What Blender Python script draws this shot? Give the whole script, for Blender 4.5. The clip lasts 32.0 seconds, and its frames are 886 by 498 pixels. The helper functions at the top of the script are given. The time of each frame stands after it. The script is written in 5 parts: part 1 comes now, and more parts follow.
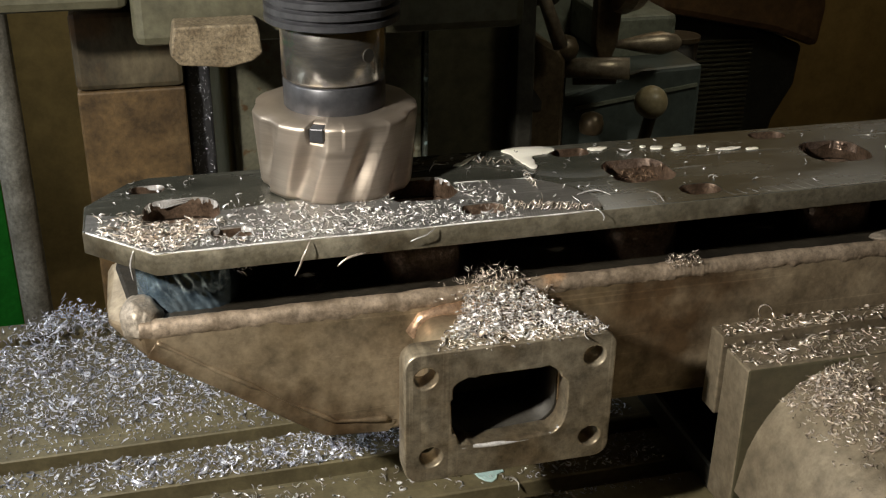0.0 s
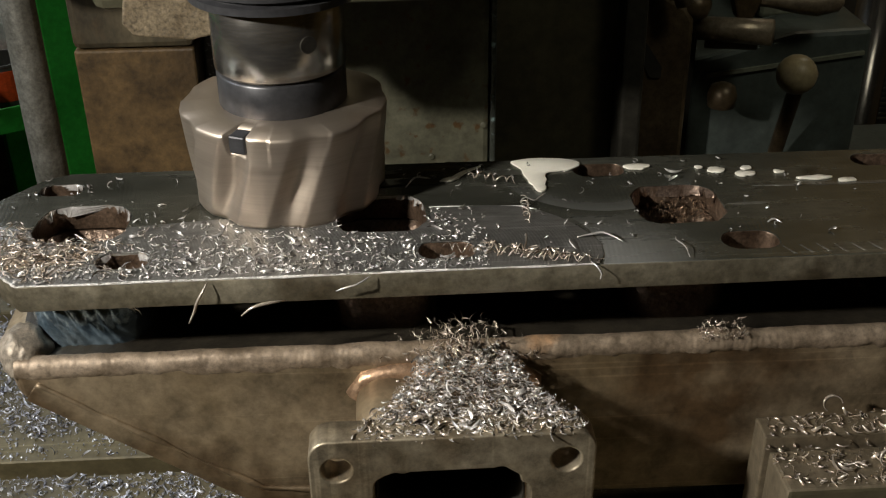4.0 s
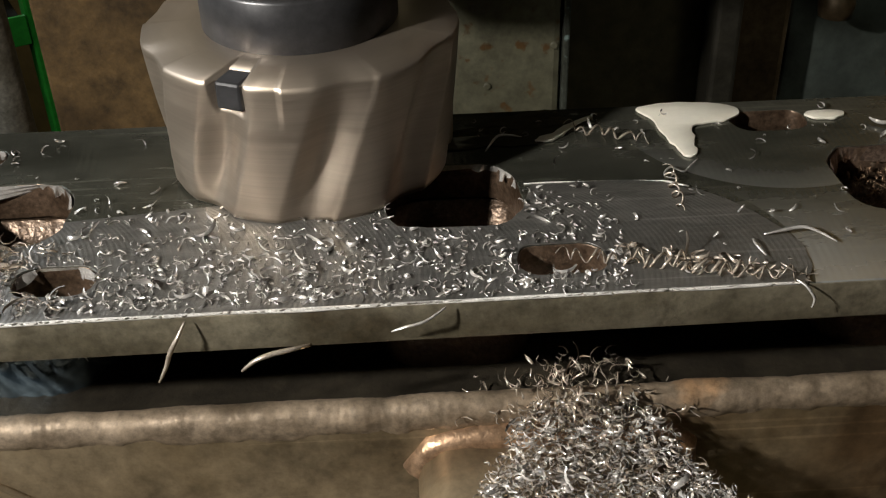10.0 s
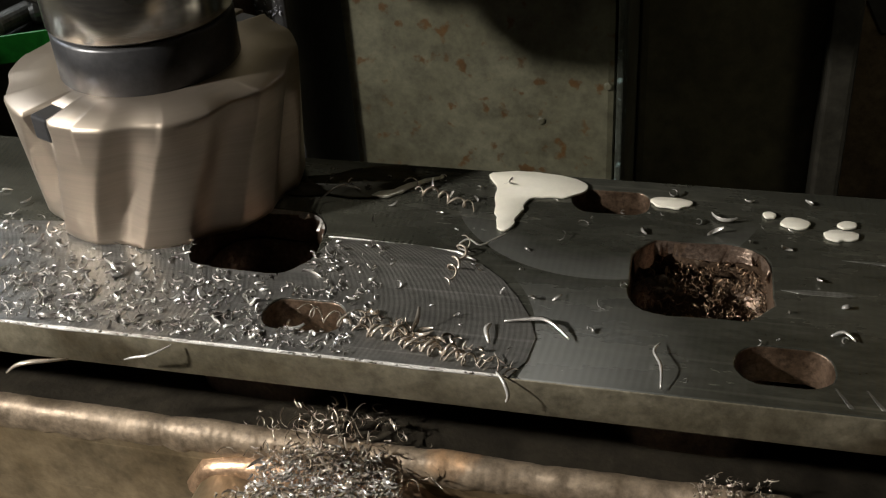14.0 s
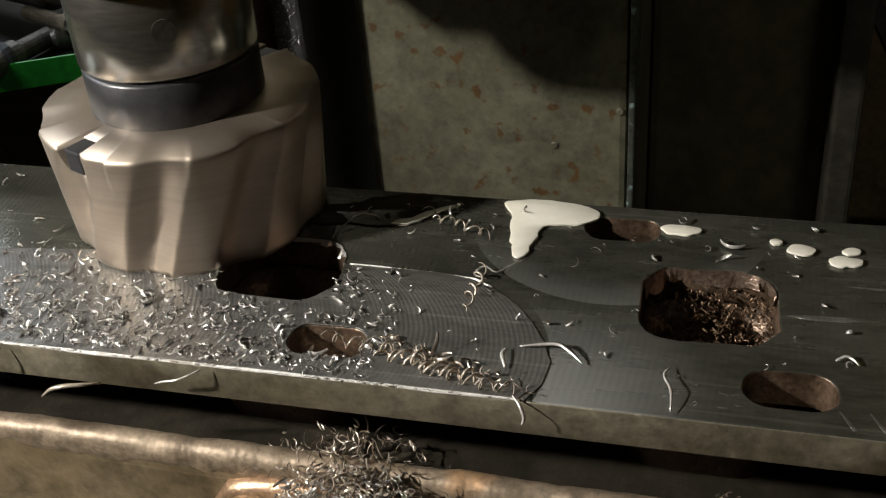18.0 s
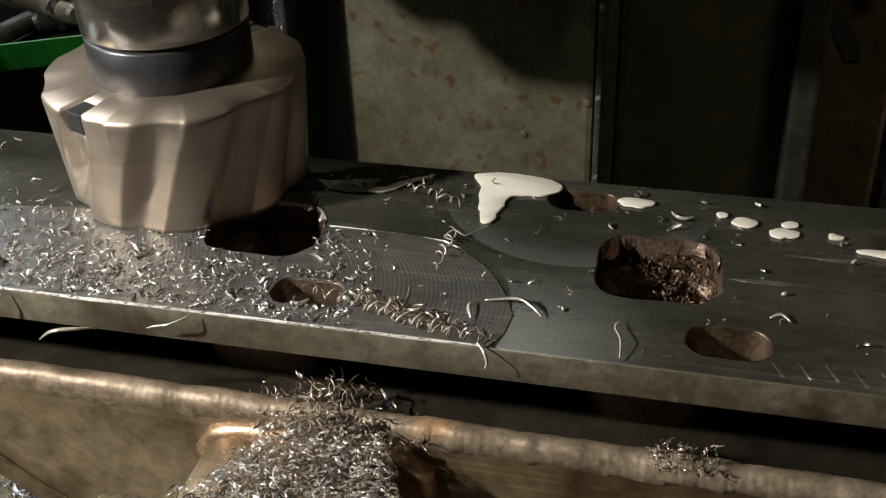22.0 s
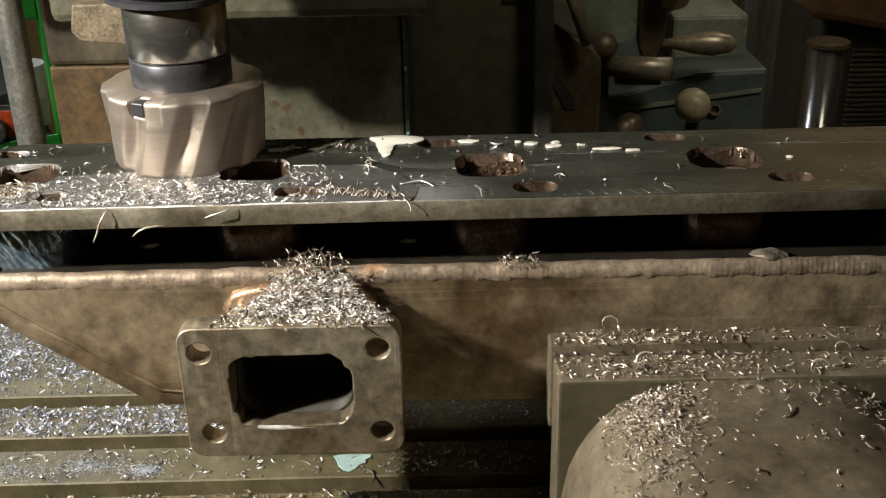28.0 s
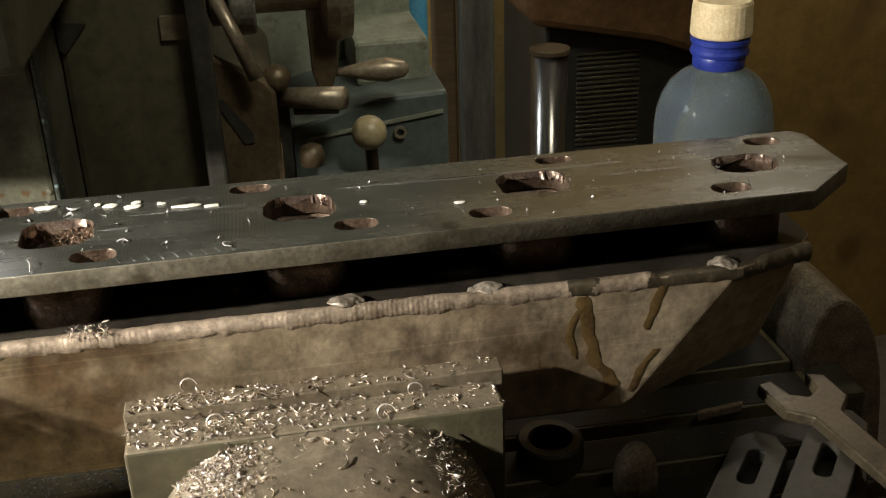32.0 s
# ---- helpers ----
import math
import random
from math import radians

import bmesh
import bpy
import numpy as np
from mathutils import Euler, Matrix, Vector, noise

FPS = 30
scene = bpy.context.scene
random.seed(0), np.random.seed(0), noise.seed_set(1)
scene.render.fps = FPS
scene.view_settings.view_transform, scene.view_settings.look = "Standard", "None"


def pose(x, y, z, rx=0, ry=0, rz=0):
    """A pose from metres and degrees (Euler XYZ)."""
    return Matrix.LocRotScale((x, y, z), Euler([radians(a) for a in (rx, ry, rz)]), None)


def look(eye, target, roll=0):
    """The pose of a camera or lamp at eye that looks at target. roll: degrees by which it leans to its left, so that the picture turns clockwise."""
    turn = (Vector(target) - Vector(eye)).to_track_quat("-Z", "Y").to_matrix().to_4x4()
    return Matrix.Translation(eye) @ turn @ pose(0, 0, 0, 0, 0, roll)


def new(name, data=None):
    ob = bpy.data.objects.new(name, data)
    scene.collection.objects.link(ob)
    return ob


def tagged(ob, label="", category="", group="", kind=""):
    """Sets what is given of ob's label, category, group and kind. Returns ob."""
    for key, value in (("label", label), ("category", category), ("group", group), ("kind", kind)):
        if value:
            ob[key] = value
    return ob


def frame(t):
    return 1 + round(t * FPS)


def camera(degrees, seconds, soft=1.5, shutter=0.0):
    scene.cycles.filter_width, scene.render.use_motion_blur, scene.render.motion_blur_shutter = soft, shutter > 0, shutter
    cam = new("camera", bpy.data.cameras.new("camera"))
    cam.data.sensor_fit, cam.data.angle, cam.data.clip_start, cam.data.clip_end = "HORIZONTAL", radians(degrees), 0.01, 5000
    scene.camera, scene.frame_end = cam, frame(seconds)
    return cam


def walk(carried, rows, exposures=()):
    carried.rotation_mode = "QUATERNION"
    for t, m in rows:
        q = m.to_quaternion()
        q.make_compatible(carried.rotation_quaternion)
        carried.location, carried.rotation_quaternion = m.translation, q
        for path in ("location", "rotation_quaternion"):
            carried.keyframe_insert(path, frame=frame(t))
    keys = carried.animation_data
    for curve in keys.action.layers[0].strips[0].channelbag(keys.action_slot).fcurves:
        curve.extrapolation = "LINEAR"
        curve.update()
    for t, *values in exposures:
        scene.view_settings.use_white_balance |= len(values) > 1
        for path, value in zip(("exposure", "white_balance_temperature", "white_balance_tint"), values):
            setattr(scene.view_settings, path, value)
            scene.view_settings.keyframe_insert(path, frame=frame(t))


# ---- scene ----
cam = camera(44.00, 32.0, soft=1.2)
PATH = [
    (0, (-0.1595, -0.1686, 1.2682), (-0.0396, 0.2661, 1.0522), 0.91),
    (0.5, (-0.1184, -0.1319, 1.2685), (-0.0362, 0.3059, 1.0413), 1.20),
    (1, (-0.1025, -0.1102, 1.2680), (-0.0336, 0.3273, 1.0360), 1.34),
    (1.5, (-0.0925, -0.0976, 1.2652), (-0.0306, 0.3406, 1.0324), 0.75),
    (2, (-0.0922, -0.0818, 1.2640), (-0.0275, 0.3545, 1.0285), 1.08),
    (2.5, (-0.0700, -0.0712, 1.2644), (-0.0149, 0.3613, 1.0195), 0.75),
    (4.5, (-0.0257, -0.0374, 1.2592), (-0.0083, 0.3945, 1.0079), -0.91),
    (5, (-0.0446, -0.0023, 1.2536), (-0.0292, 0.4273, 0.9984), -1.01),
    (5.5, (-0.0404, 0.0220, 1.2442), (-0.0288, 0.4479, 0.9825), -0.43),
    (6, (-0.0361, 0.0479, 1.2343), (-0.0339, 0.4718, 0.9691), -0.16),
    (6.5, (-0.0373, 0.0625, 1.2287), (-0.0416, 0.4834, 0.9588), -0.60),
    (7, (-0.0442, 0.0627, 1.2207), (-0.0489, 0.4848, 0.9527), -1.57),
    (7.5, (-0.0373, 0.0574, 1.2252), (-0.0404, 0.4814, 0.9602), -2.19),
    (8, (-0.0505, 0.0673, 1.2142), (-0.0483, 0.4825, 0.9356), -1.75),
    (8.5, (-0.0445, 0.0755, 1.2100), (-0.0367, 0.4843, 0.9223), -2.07),
    (9, (-0.0440, 0.0872, 1.2066), (-0.0316, 0.4953, 0.9180), -1.94),
    (9.5, (-0.0457, 0.0904, 1.2059), (-0.0325, 0.5014, 0.9215), -1.61),
    (10, (-0.0433, 0.0917, 1.2061), (-0.0291, 0.5027, 0.9217), -1.64),
    (10.5, (-0.0420, 0.0904, 1.2087), (-0.0240, 0.5020, 0.9254), -1.18),
    (11, (-0.0400, 0.0918, 1.2075), (-0.0198, 0.5037, 0.9249), -0.70),
    (11.5, (-0.0378, 0.0930, 1.2065), (-0.0097, 0.5046, 0.9240), 0.40),
    (12, (0.0052, 0.0931, 1.2158), (-0.0177, 0.5019, 0.9288), -0.41),
    (12.5, (0.0591, 0.0952, 1.2230), (-0.0231, 0.4954, 0.9347), -2.81),
    (13, (0.0793, 0.1044, 1.2205), (-0.0206, 0.5021, 0.9344), -3.11),
    (13.5, (0.0919, 0.1058, 1.2190), (-0.0183, 0.4999, 0.9318), -3.96),
    (14, (0.0925, 0.1048, 1.2209), (-0.0241, 0.5012, 0.9394), -4.36),
    (14.5, (0.0950, 0.1042, 1.2229), (-0.0257, 0.5010, 0.9437), -5.03),
    (16.5, (0.0939, 0.1007, 1.2279), (-0.0300, 0.4977, 0.9503), -4.86),
    (17, (0.0939, 0.1002, 1.2281), (-0.0287, 0.4983, 0.9517), -4.79),
    (17.5, (0.0939, 0.0997, 1.2284), (-0.0291, 0.4982, 0.9527), -4.78),
    (18, (0.0939, 0.0973, 1.2296), (-0.0294, 0.4965, 0.9549), -4.96),
    (18.5, (0.0939, 0.0961, 1.2302), (-0.0296, 0.4960, 0.9567), -4.91),
    (19, (0.0940, 0.0953, 1.2304), (-0.0299, 0.4961, 0.9583), -4.79),
    (19.5, (0.0942, 0.0965, 1.2296), (-0.0319, 0.4977, 0.9590), -4.83),
    (20, (0.0953, 0.1008, 1.2285), (-0.0442, 0.4924, 0.9507), -6.15),
    (20.5, (0.0951, 0.1022, 1.2279), (-0.0414, 0.4943, 0.9493), -5.97),
    (21, (0.0941, 0.1004, 1.2284), (-0.0324, 0.4965, 0.9507), -5.44),
    (21.5, (0.0951, 0.0934, 1.2328), (-0.0254, 0.4901, 0.9533), -4.68),
    (22, (0.1003, 0.0699, 1.2338), (-0.0097, 0.4733, 0.9596), -2.49),
    (22.5, (0.0961, 0.0556, 1.2195), (-0.0195, 0.4555, 0.9425), -3.39),
    (23, (0.0673, 0.0067, 1.2129), (-0.0087, 0.4169, 0.9374), -3.29),
    (23.5, (0.0603, -0.0567, 1.2226), (-0.0019, 0.3656, 0.9623), -2.75),
    (24, (0.0633, -0.1167, 1.2331), (0.0066, 0.3147, 0.9868), -2.54),
    (24.5, (0.0531, -0.1548, 1.2357), (0.0045, 0.2854, 1.0036), -2.86),
    (25, (0.0392, -0.1772, 1.2407), (0.0040, 0.2726, 1.0252), -2.01),
    (25.5, (0.0369, -0.1859, 1.2409), (0.0048, 0.2662, 1.0298), -1.85),
    (27.5, (0.0441, -0.2034, 1.2592), (0.0371, 0.2486, 1.0456), -0.73),
    (28, (0.0622, -0.1951, 1.2573), (0.0653, 0.2563, 1.0425), -1.16),
    (28.5, (0.0802, -0.1932, 1.2600), (0.0908, 0.2584, 1.0456), -2.01),
    (29, (0.0986, -0.1936, 1.2632), (0.1233, 0.2572, 1.0483), -1.98),
    (29.5, (0.1118, -0.1933, 1.2673), (0.1488, 0.2568, 1.0528), -1.83),
    (30, (0.1288, -0.1935, 1.2699), (0.1748, 0.2560, 1.0558), -1.99),
    (30.5, (0.1459, -0.1961, 1.2732), (0.1998, 0.2526, 1.0593), -2.04),
    (31, (0.1673, -0.1980, 1.2765), (0.2266, 0.2504, 1.0633), -2.21),
    (31.5, (0.1804, -0.1968, 1.2772), (0.2469, 0.2499, 1.0628), -2.01),
    (32, (0.1997, -0.1938, 1.2783), (0.2752, 0.2508, 1.0623), -1.94),
]
walk(cam, [(t, look(eye, target, roll)) for t, eye, target, roll in PATH],
     exposures=[(0, -0.2), (2.5, -0.65), (5, -0.65), (10, -0.7), (12, -0.65), (16, -0.35), (21.5, -0.35), (23, -0.1), (24, 0.15), (28, 0.35), (30, 0.5), (31, 0.8), (32, 1.2)])

# ---- world and light ----
world = bpy.data.worlds.new("workshop_dusk")
scene.world = world
world.use_nodes = True
world.node_tree.nodes["Background"].inputs["Color"].default_value = (0.80, 0.86, 0.70, 1)
world.node_tree.nodes["Background"].inputs["Strength"].default_value = 0.06


def area_lamp(name, eye, target, size, power, colour, spread=180):
    data = bpy.data.lights.new(name, "AREA")
    data.shape, data.size, data.energy, data.color = "DISK", size, power, colour
    data.spread = radians(spread)
    lamp = new(name, data)
    lamp.matrix_world = look(eye, target)
    return lamp


area_lamp("machine_lamp", (-0.48, 0.02, 1.38), (0.08, 0.30, 1.0), 0.035, 3.3, (1.0, 0.95, 0.86), 110)
# Unseen light added for the sheen on the flange's far end.
area_lamp("flange_end_light", (1.05, 1.42, 1.80), (0.75, 0.98, 0.92), 0.14, 0.4, (1.0, 0.97, 0.92))
# Unseen fill added to brighten the ochre wall.
area_lamp("wall_fill", (0.95, 1.30, 2.30), (0.95, 2.20, 1.60), 0.5, 5.0, (1.0, 0.88, 0.66))
# Unseen cool light added on the left for the table chips; no window.
area_lamp("left_fill", (-0.88, 0.40, 1.48), (-0.15, 0.40, 0.88), 0.35, 3.2, (0.86, 0.93, 1.0))
# Unseen narrow fill added to brighten the lathe.
area_lamp("lathe_fill", (0.75, -0.25, 2.5), (0.36, 0.98, 1.02), 0.5, 0.38, (1.0, 0.98, 0.80), 36)
# Unseen cool light added for sheen on the left flange and chips.
area_lamp("sheen_fill", (-0.85, 1.30, 1.90), (-0.12, 0.34, 1.05), 0.5, 8.0, (0.84, 0.92, 1.0))


# ---- materials ----
def material(name, base, second=None, rough=0.5, metal=0.0, scale=30.0, bump=0.0, fine=400.0, spots=None, spot_scale=60.0, spot_at=0.62, stretch=(1, 1, 1), vary=0.0, rough_vary=0.15, soft=0.08, mottle=0.22, scratch=0.0, scratch_scale=(5, 5, 500)):
    m = bpy.data.materials.new(name)
    m.use_nodes = True
    nt = m.node_tree
    nodes, links = nt.nodes, nt.links
    bsdf = nodes["Principled BSDF"]
    coord = nodes.new("ShaderNodeTexCoord")
    mapping = nodes.new("ShaderNodeMapping")
    mapping.inputs["Scale"].default_value = stretch
    links.new(coord.outputs["Object"], mapping.inputs["Vector"])
    second = second or tuple(c * 0.6 for c in base)
    n1 = nodes.new("ShaderNodeTexNoise")
    n1.inputs["Scale"].default_value, n1.inputs["Detail"].default_value, n1.inputs["Roughness"].default_value = scale, 6, 0.62
    links.new(mapping.outputs["Vector"], n1.inputs["Vector"])
    ramp = nodes.new("ShaderNodeValToRGB")
    ramp.color_ramp.elements[0].position, ramp.color_ramp.elements[1].position = 0.32, 0.68
    ramp.color_ramp.elements[0].color, ramp.color_ramp.elements[1].color = (*second, 1), (*base, 1)
    links.new(n1.outputs["Fac"], ramp.inputs["Fac"])
    colour = ramp.outputs["Color"]
    n2 = nodes.new("ShaderNodeTexNoise")
    n2.inputs["Scale"].default_value, n2.inputs["Detail"].default_value = fine, 3
    links.new(mapping.outputs["Vector"], n2.inputs["Vector"])
    if spots:
        n3 = nodes.new("ShaderNodeTexNoise")
        n3.inputs["Scale"].default_value, n3.inputs["Detail"].default_value = spot_scale, 5
        links.new(coord.outputs["Object"], n3.inputs["Vector"])
        r3 = nodes.new("ShaderNodeValToRGB")
        r3.color_ramp.elements[0].position, r3.color_ramp.elements[1].position = spot_at, spot_at + soft
        links.new(n3.outputs["Fac"], r3.inputs["Fac"])
        mix = nodes.new("ShaderNodeMix")
        mix.data_type = "RGBA"
        links.new(r3.outputs["Color"], mix.inputs["Factor"])
        links.new(colour, mix.inputs[6])
        mix.inputs[7].default_value = (*spots, 1)
        colour = mix.outputs[2]
    if mottle:
        n4 = nodes.new("ShaderNodeTexNoise")
        n4.inputs["Scale"].default_value, n4.inputs["Detail"].default_value, n4.inputs["Roughness"].default_value = scale * 7, 4, 0.7
        links.new(mapping.outputs["Vector"], n4.inputs["Vector"])
        span4 = nodes.new("ShaderNodeMapRange")
        span4.inputs["From Min"].default_value, span4.inputs["From Max"].default_value = 0.3, 0.7
        span4.inputs["To Min"].default_value, span4.inputs["To Max"].default_value = 1 - mottle, 1 + mottle
        links.new(n4.outputs["Fac"], span4.inputs["Value"])
        hsv4 = nodes.new("ShaderNodeHueSaturation")
        links.new(span4.outputs["Result"], hsv4.inputs["Value"])
        links.new(colour, hsv4.inputs["Color"])
        colour = hsv4.outputs["Color"]
    if scratch:
        map5 = nodes.new("ShaderNodeMapping")
        map5.inputs["Scale"].default_value = scratch_scale
        map5.inputs["Rotation"].default_value = (0.03, 0.05, 0.04)
        links.new(coord.outputs["Object"], map5.inputs["Vector"])
        n5 = nodes.new("ShaderNodeTexNoise")
        n5.inputs["Scale"].default_value, n5.inputs["Detail"].default_value = 1.0, 2
        links.new(map5.outputs["Vector"], n5.inputs["Vector"])
        span5 = nodes.new("ShaderNodeMapRange")
        span5.inputs["From Min"].default_value, span5.inputs["From Max"].default_value = 0.62, 0.70
        span5.inputs["To Min"].default_value, span5.inputs["To Max"].default_value = 1.0, 1 + scratch
        links.new(n5.outputs["Fac"], span5.inputs["Value"])
        hsv5 = nodes.new("ShaderNodeHueSaturation")
        links.new(span5.outputs["Result"], hsv5.inputs["Value"])
        links.new(colour, hsv5.inputs["Color"])
        colour = hsv5.outputs["Color"]
    if vary:
        geo = nodes.new("ShaderNodeNewGeometry")
        hsv = nodes.new("ShaderNodeHueSaturation")
        span = nodes.new("ShaderNodeMapRange")
        span.inputs["To Min"].default_value, span.inputs["To Max"].default_value = 1 - vary, 1 + vary
        links.new(geo.outputs["Random Per Island"], span.inputs["Value"])
        links.new(span.outputs["Result"], hsv.inputs["Value"])
        links.new(colour, hsv.inputs["Color"])
        colour = hsv.outputs["Color"]
    links.new(colour, bsdf.inputs["Base Color"])
    rr = nodes.new("ShaderNodeMapRange")
    rr.inputs["To Min"].default_value, rr.inputs["To Max"].default_value = max(0.03, rough - rough_vary), min(1, rough + rough_vary)
    links.new(n1.outputs["Fac"], rr.inputs["Value"])
    links.new(rr.outputs["Result"], bsdf.inputs["Roughness"])
    bsdf.inputs["Metallic"].default_value = metal
    if bump:
        b = nodes.new("ShaderNodeBump")
        b.inputs["Strength"].default_value, b.inputs["Distance"].default_value = bump, 0.001
        links.new(n2.outputs["Fac"], b.inputs["Height"])
        links.new(b.outputs["Normal"], bsdf.inputs["Normal"])
    return m


def swirl_material(name, base, second, centre, rings, rough, depth):
    """Milled steel: fine arcs left by the turning cutter round a centre."""
    m = material(name, base, second, rough=rough, metal=0.6, scale=34, rough_vary=0.22, stretch=(0.45, 1.3, 1), mottle=0.3, scratch=0.45, scratch_scale=(7, 420, 6), spots=tuple(c * 0.45 for c in second), spot_scale=26, spot_at=0.66)
    nodes, links = m.node_tree.nodes, m.node_tree.links
    coord = nodes.new("ShaderNodeTexCoord")
    mapping = nodes.new("ShaderNodeMapping")
    mapping.inputs["Location"].default_value = (-centre[0], -centre[1], 0)
    links.new(coord.outputs["Object"], mapping.inputs["Vector"])
    wave = nodes.new("ShaderNodeTexWave")
    wave.wave_type, wave.rings_direction = "RINGS", "Z"
    wave.inputs["Scale"].default_value, wave.inputs["Distortion"].default_value, wave.inputs["Detail"].default_value = rings, 1.2, 3
    links.new(mapping.outputs["Vector"], wave.inputs["Vector"])
    bump = nodes.new("ShaderNodeBump")
    bump.inputs["Strength"].default_value, bump.inputs["Distance"].default_value = depth, 0.0006
    links.new(wave.outputs["Fac"], bump.inputs["Height"])
    links.new(bump.outputs["Normal"], nodes["Principled BSDF"].inputs["Normal"])
    return m


def milled_marks(m, radius, across, pitch, depth):
    """Crescent feed marks: one arc of the cutter's radius after another along x."""
    nodes, links = m.node_tree.nodes, m.node_tree.links

    def calc(kind, a, b=None):
        n = nodes.new("ShaderNodeMath")
        n.operation = kind
        for slot_, value in zip(n.inputs, (a, b)):
            if value is None:
                continue
            if isinstance(value, (int, float)):
                slot_.default_value = value
            else:
                links.new(value, slot_)
        return n.outputs[0]

    coord = nodes.new("ShaderNodeTexCoord")
    split = nodes.new("ShaderNodeSeparateXYZ")
    links.new(coord.outputs["Object"], split.inputs[0])
    drift = nodes.new("ShaderNodeTexNoise")
    drift.inputs["Scale"].default_value, drift.inputs["Detail"].default_value = 45, 2
    links.new(coord.outputs["Object"], drift.inputs["Vector"])
    y = calc("SUBTRACT", split.outputs[1], across)
    bow = calc("SQRT", calc("MAXIMUM", calc("SUBTRACT", radius * radius, calc("MULTIPLY", y, y)), 0.0))
    lead = calc("ADD", calc("SUBTRACT", split.outputs[0], bow), calc("MULTIPLY", drift.outputs["Fac"], pitch * 0.9))
    ridge = calc("SINE", calc("MULTIPLY", lead, 2 * math.pi / pitch))
    fine = nodes.new("ShaderNodeTexNoise")
    fine.noise_dimensions = "1D"
    fine.inputs["Scale"].default_value, fine.inputs["Detail"].default_value = 1.0, 3
    links.new(calc("MULTIPLY", lead, 9.0 / pitch), fine.inputs["W"])
    height = calc("ADD", ridge, calc("MULTIPLY", fine.outputs["Fac"], 1.6))
    bump = nodes.new("ShaderNodeBump")
    bump.inputs["Strength"].default_value, bump.inputs["Distance"].default_value = 1.0, depth
    links.new(height, bump.inputs["Height"])
    links.new(bump.outputs["Normal"], nodes["Principled BSDF"].inputs["Normal"])
    return m


def sheen_patch(m, centre, radius, reach, y_from, y_to, colour, amount):
    """A milled patch's sheen painted as lighter colour: it starts on an arc and fades away from it, between two lines
    in y.
    """
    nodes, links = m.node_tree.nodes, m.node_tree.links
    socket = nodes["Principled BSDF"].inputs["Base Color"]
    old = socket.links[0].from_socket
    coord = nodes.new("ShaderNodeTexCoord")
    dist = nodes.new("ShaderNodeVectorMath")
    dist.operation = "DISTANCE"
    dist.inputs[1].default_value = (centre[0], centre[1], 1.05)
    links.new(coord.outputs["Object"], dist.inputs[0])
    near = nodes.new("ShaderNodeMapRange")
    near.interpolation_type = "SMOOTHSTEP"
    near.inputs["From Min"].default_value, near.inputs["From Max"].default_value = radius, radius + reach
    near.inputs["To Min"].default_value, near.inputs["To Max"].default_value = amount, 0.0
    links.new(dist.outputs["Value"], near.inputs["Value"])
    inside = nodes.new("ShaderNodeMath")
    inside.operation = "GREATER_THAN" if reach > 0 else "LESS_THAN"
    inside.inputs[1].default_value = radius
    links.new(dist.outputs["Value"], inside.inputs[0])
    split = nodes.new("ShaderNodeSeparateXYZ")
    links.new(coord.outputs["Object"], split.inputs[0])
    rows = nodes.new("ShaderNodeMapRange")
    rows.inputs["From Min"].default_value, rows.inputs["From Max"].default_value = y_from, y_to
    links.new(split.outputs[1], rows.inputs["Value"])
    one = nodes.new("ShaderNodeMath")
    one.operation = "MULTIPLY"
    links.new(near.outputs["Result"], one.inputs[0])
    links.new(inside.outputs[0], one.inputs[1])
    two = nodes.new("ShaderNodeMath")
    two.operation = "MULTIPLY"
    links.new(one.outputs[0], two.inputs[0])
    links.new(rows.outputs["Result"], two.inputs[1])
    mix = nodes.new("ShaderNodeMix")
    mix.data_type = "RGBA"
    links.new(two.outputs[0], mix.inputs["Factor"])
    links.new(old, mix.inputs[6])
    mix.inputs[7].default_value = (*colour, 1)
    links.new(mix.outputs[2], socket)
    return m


PLATE = swirl_material("milled_plate_steel", (0.130, 0.131, 0.110), (0.068, 0.069, 0.056), (-0.4, 0.34), 160, 0.26, 0.05)
# Two second-pass arcs, their sheen kept in the base colour.
sheen_patch(PLATE, (0.011, 0.308), 0.0425, 0.046, 0.338, 0.298, (0.50, 0.51, 0.50), 0.9)
sheen_patch(PLATE, (0.063, 0.383), 0.0450, -0.014, 0.372, 0.352, (0.30, 0.305, 0.29), 0.6)
FRESH = milled_marks(swirl_material("freshly_milled_steel", (0.215, 0.21, 0.20), (0.135, 0.131, 0.122), (0.008, 0.3385), 260, 0.34, 0.09), 0.043, 0.308, 0.0014, 0.000018)
SMEAR = swirl_material("second_pass_steel", (0.225, 0.225, 0.213), (0.13, 0.13, 0.12), (0.060, 0.336), 220, 0.28, 0.12)


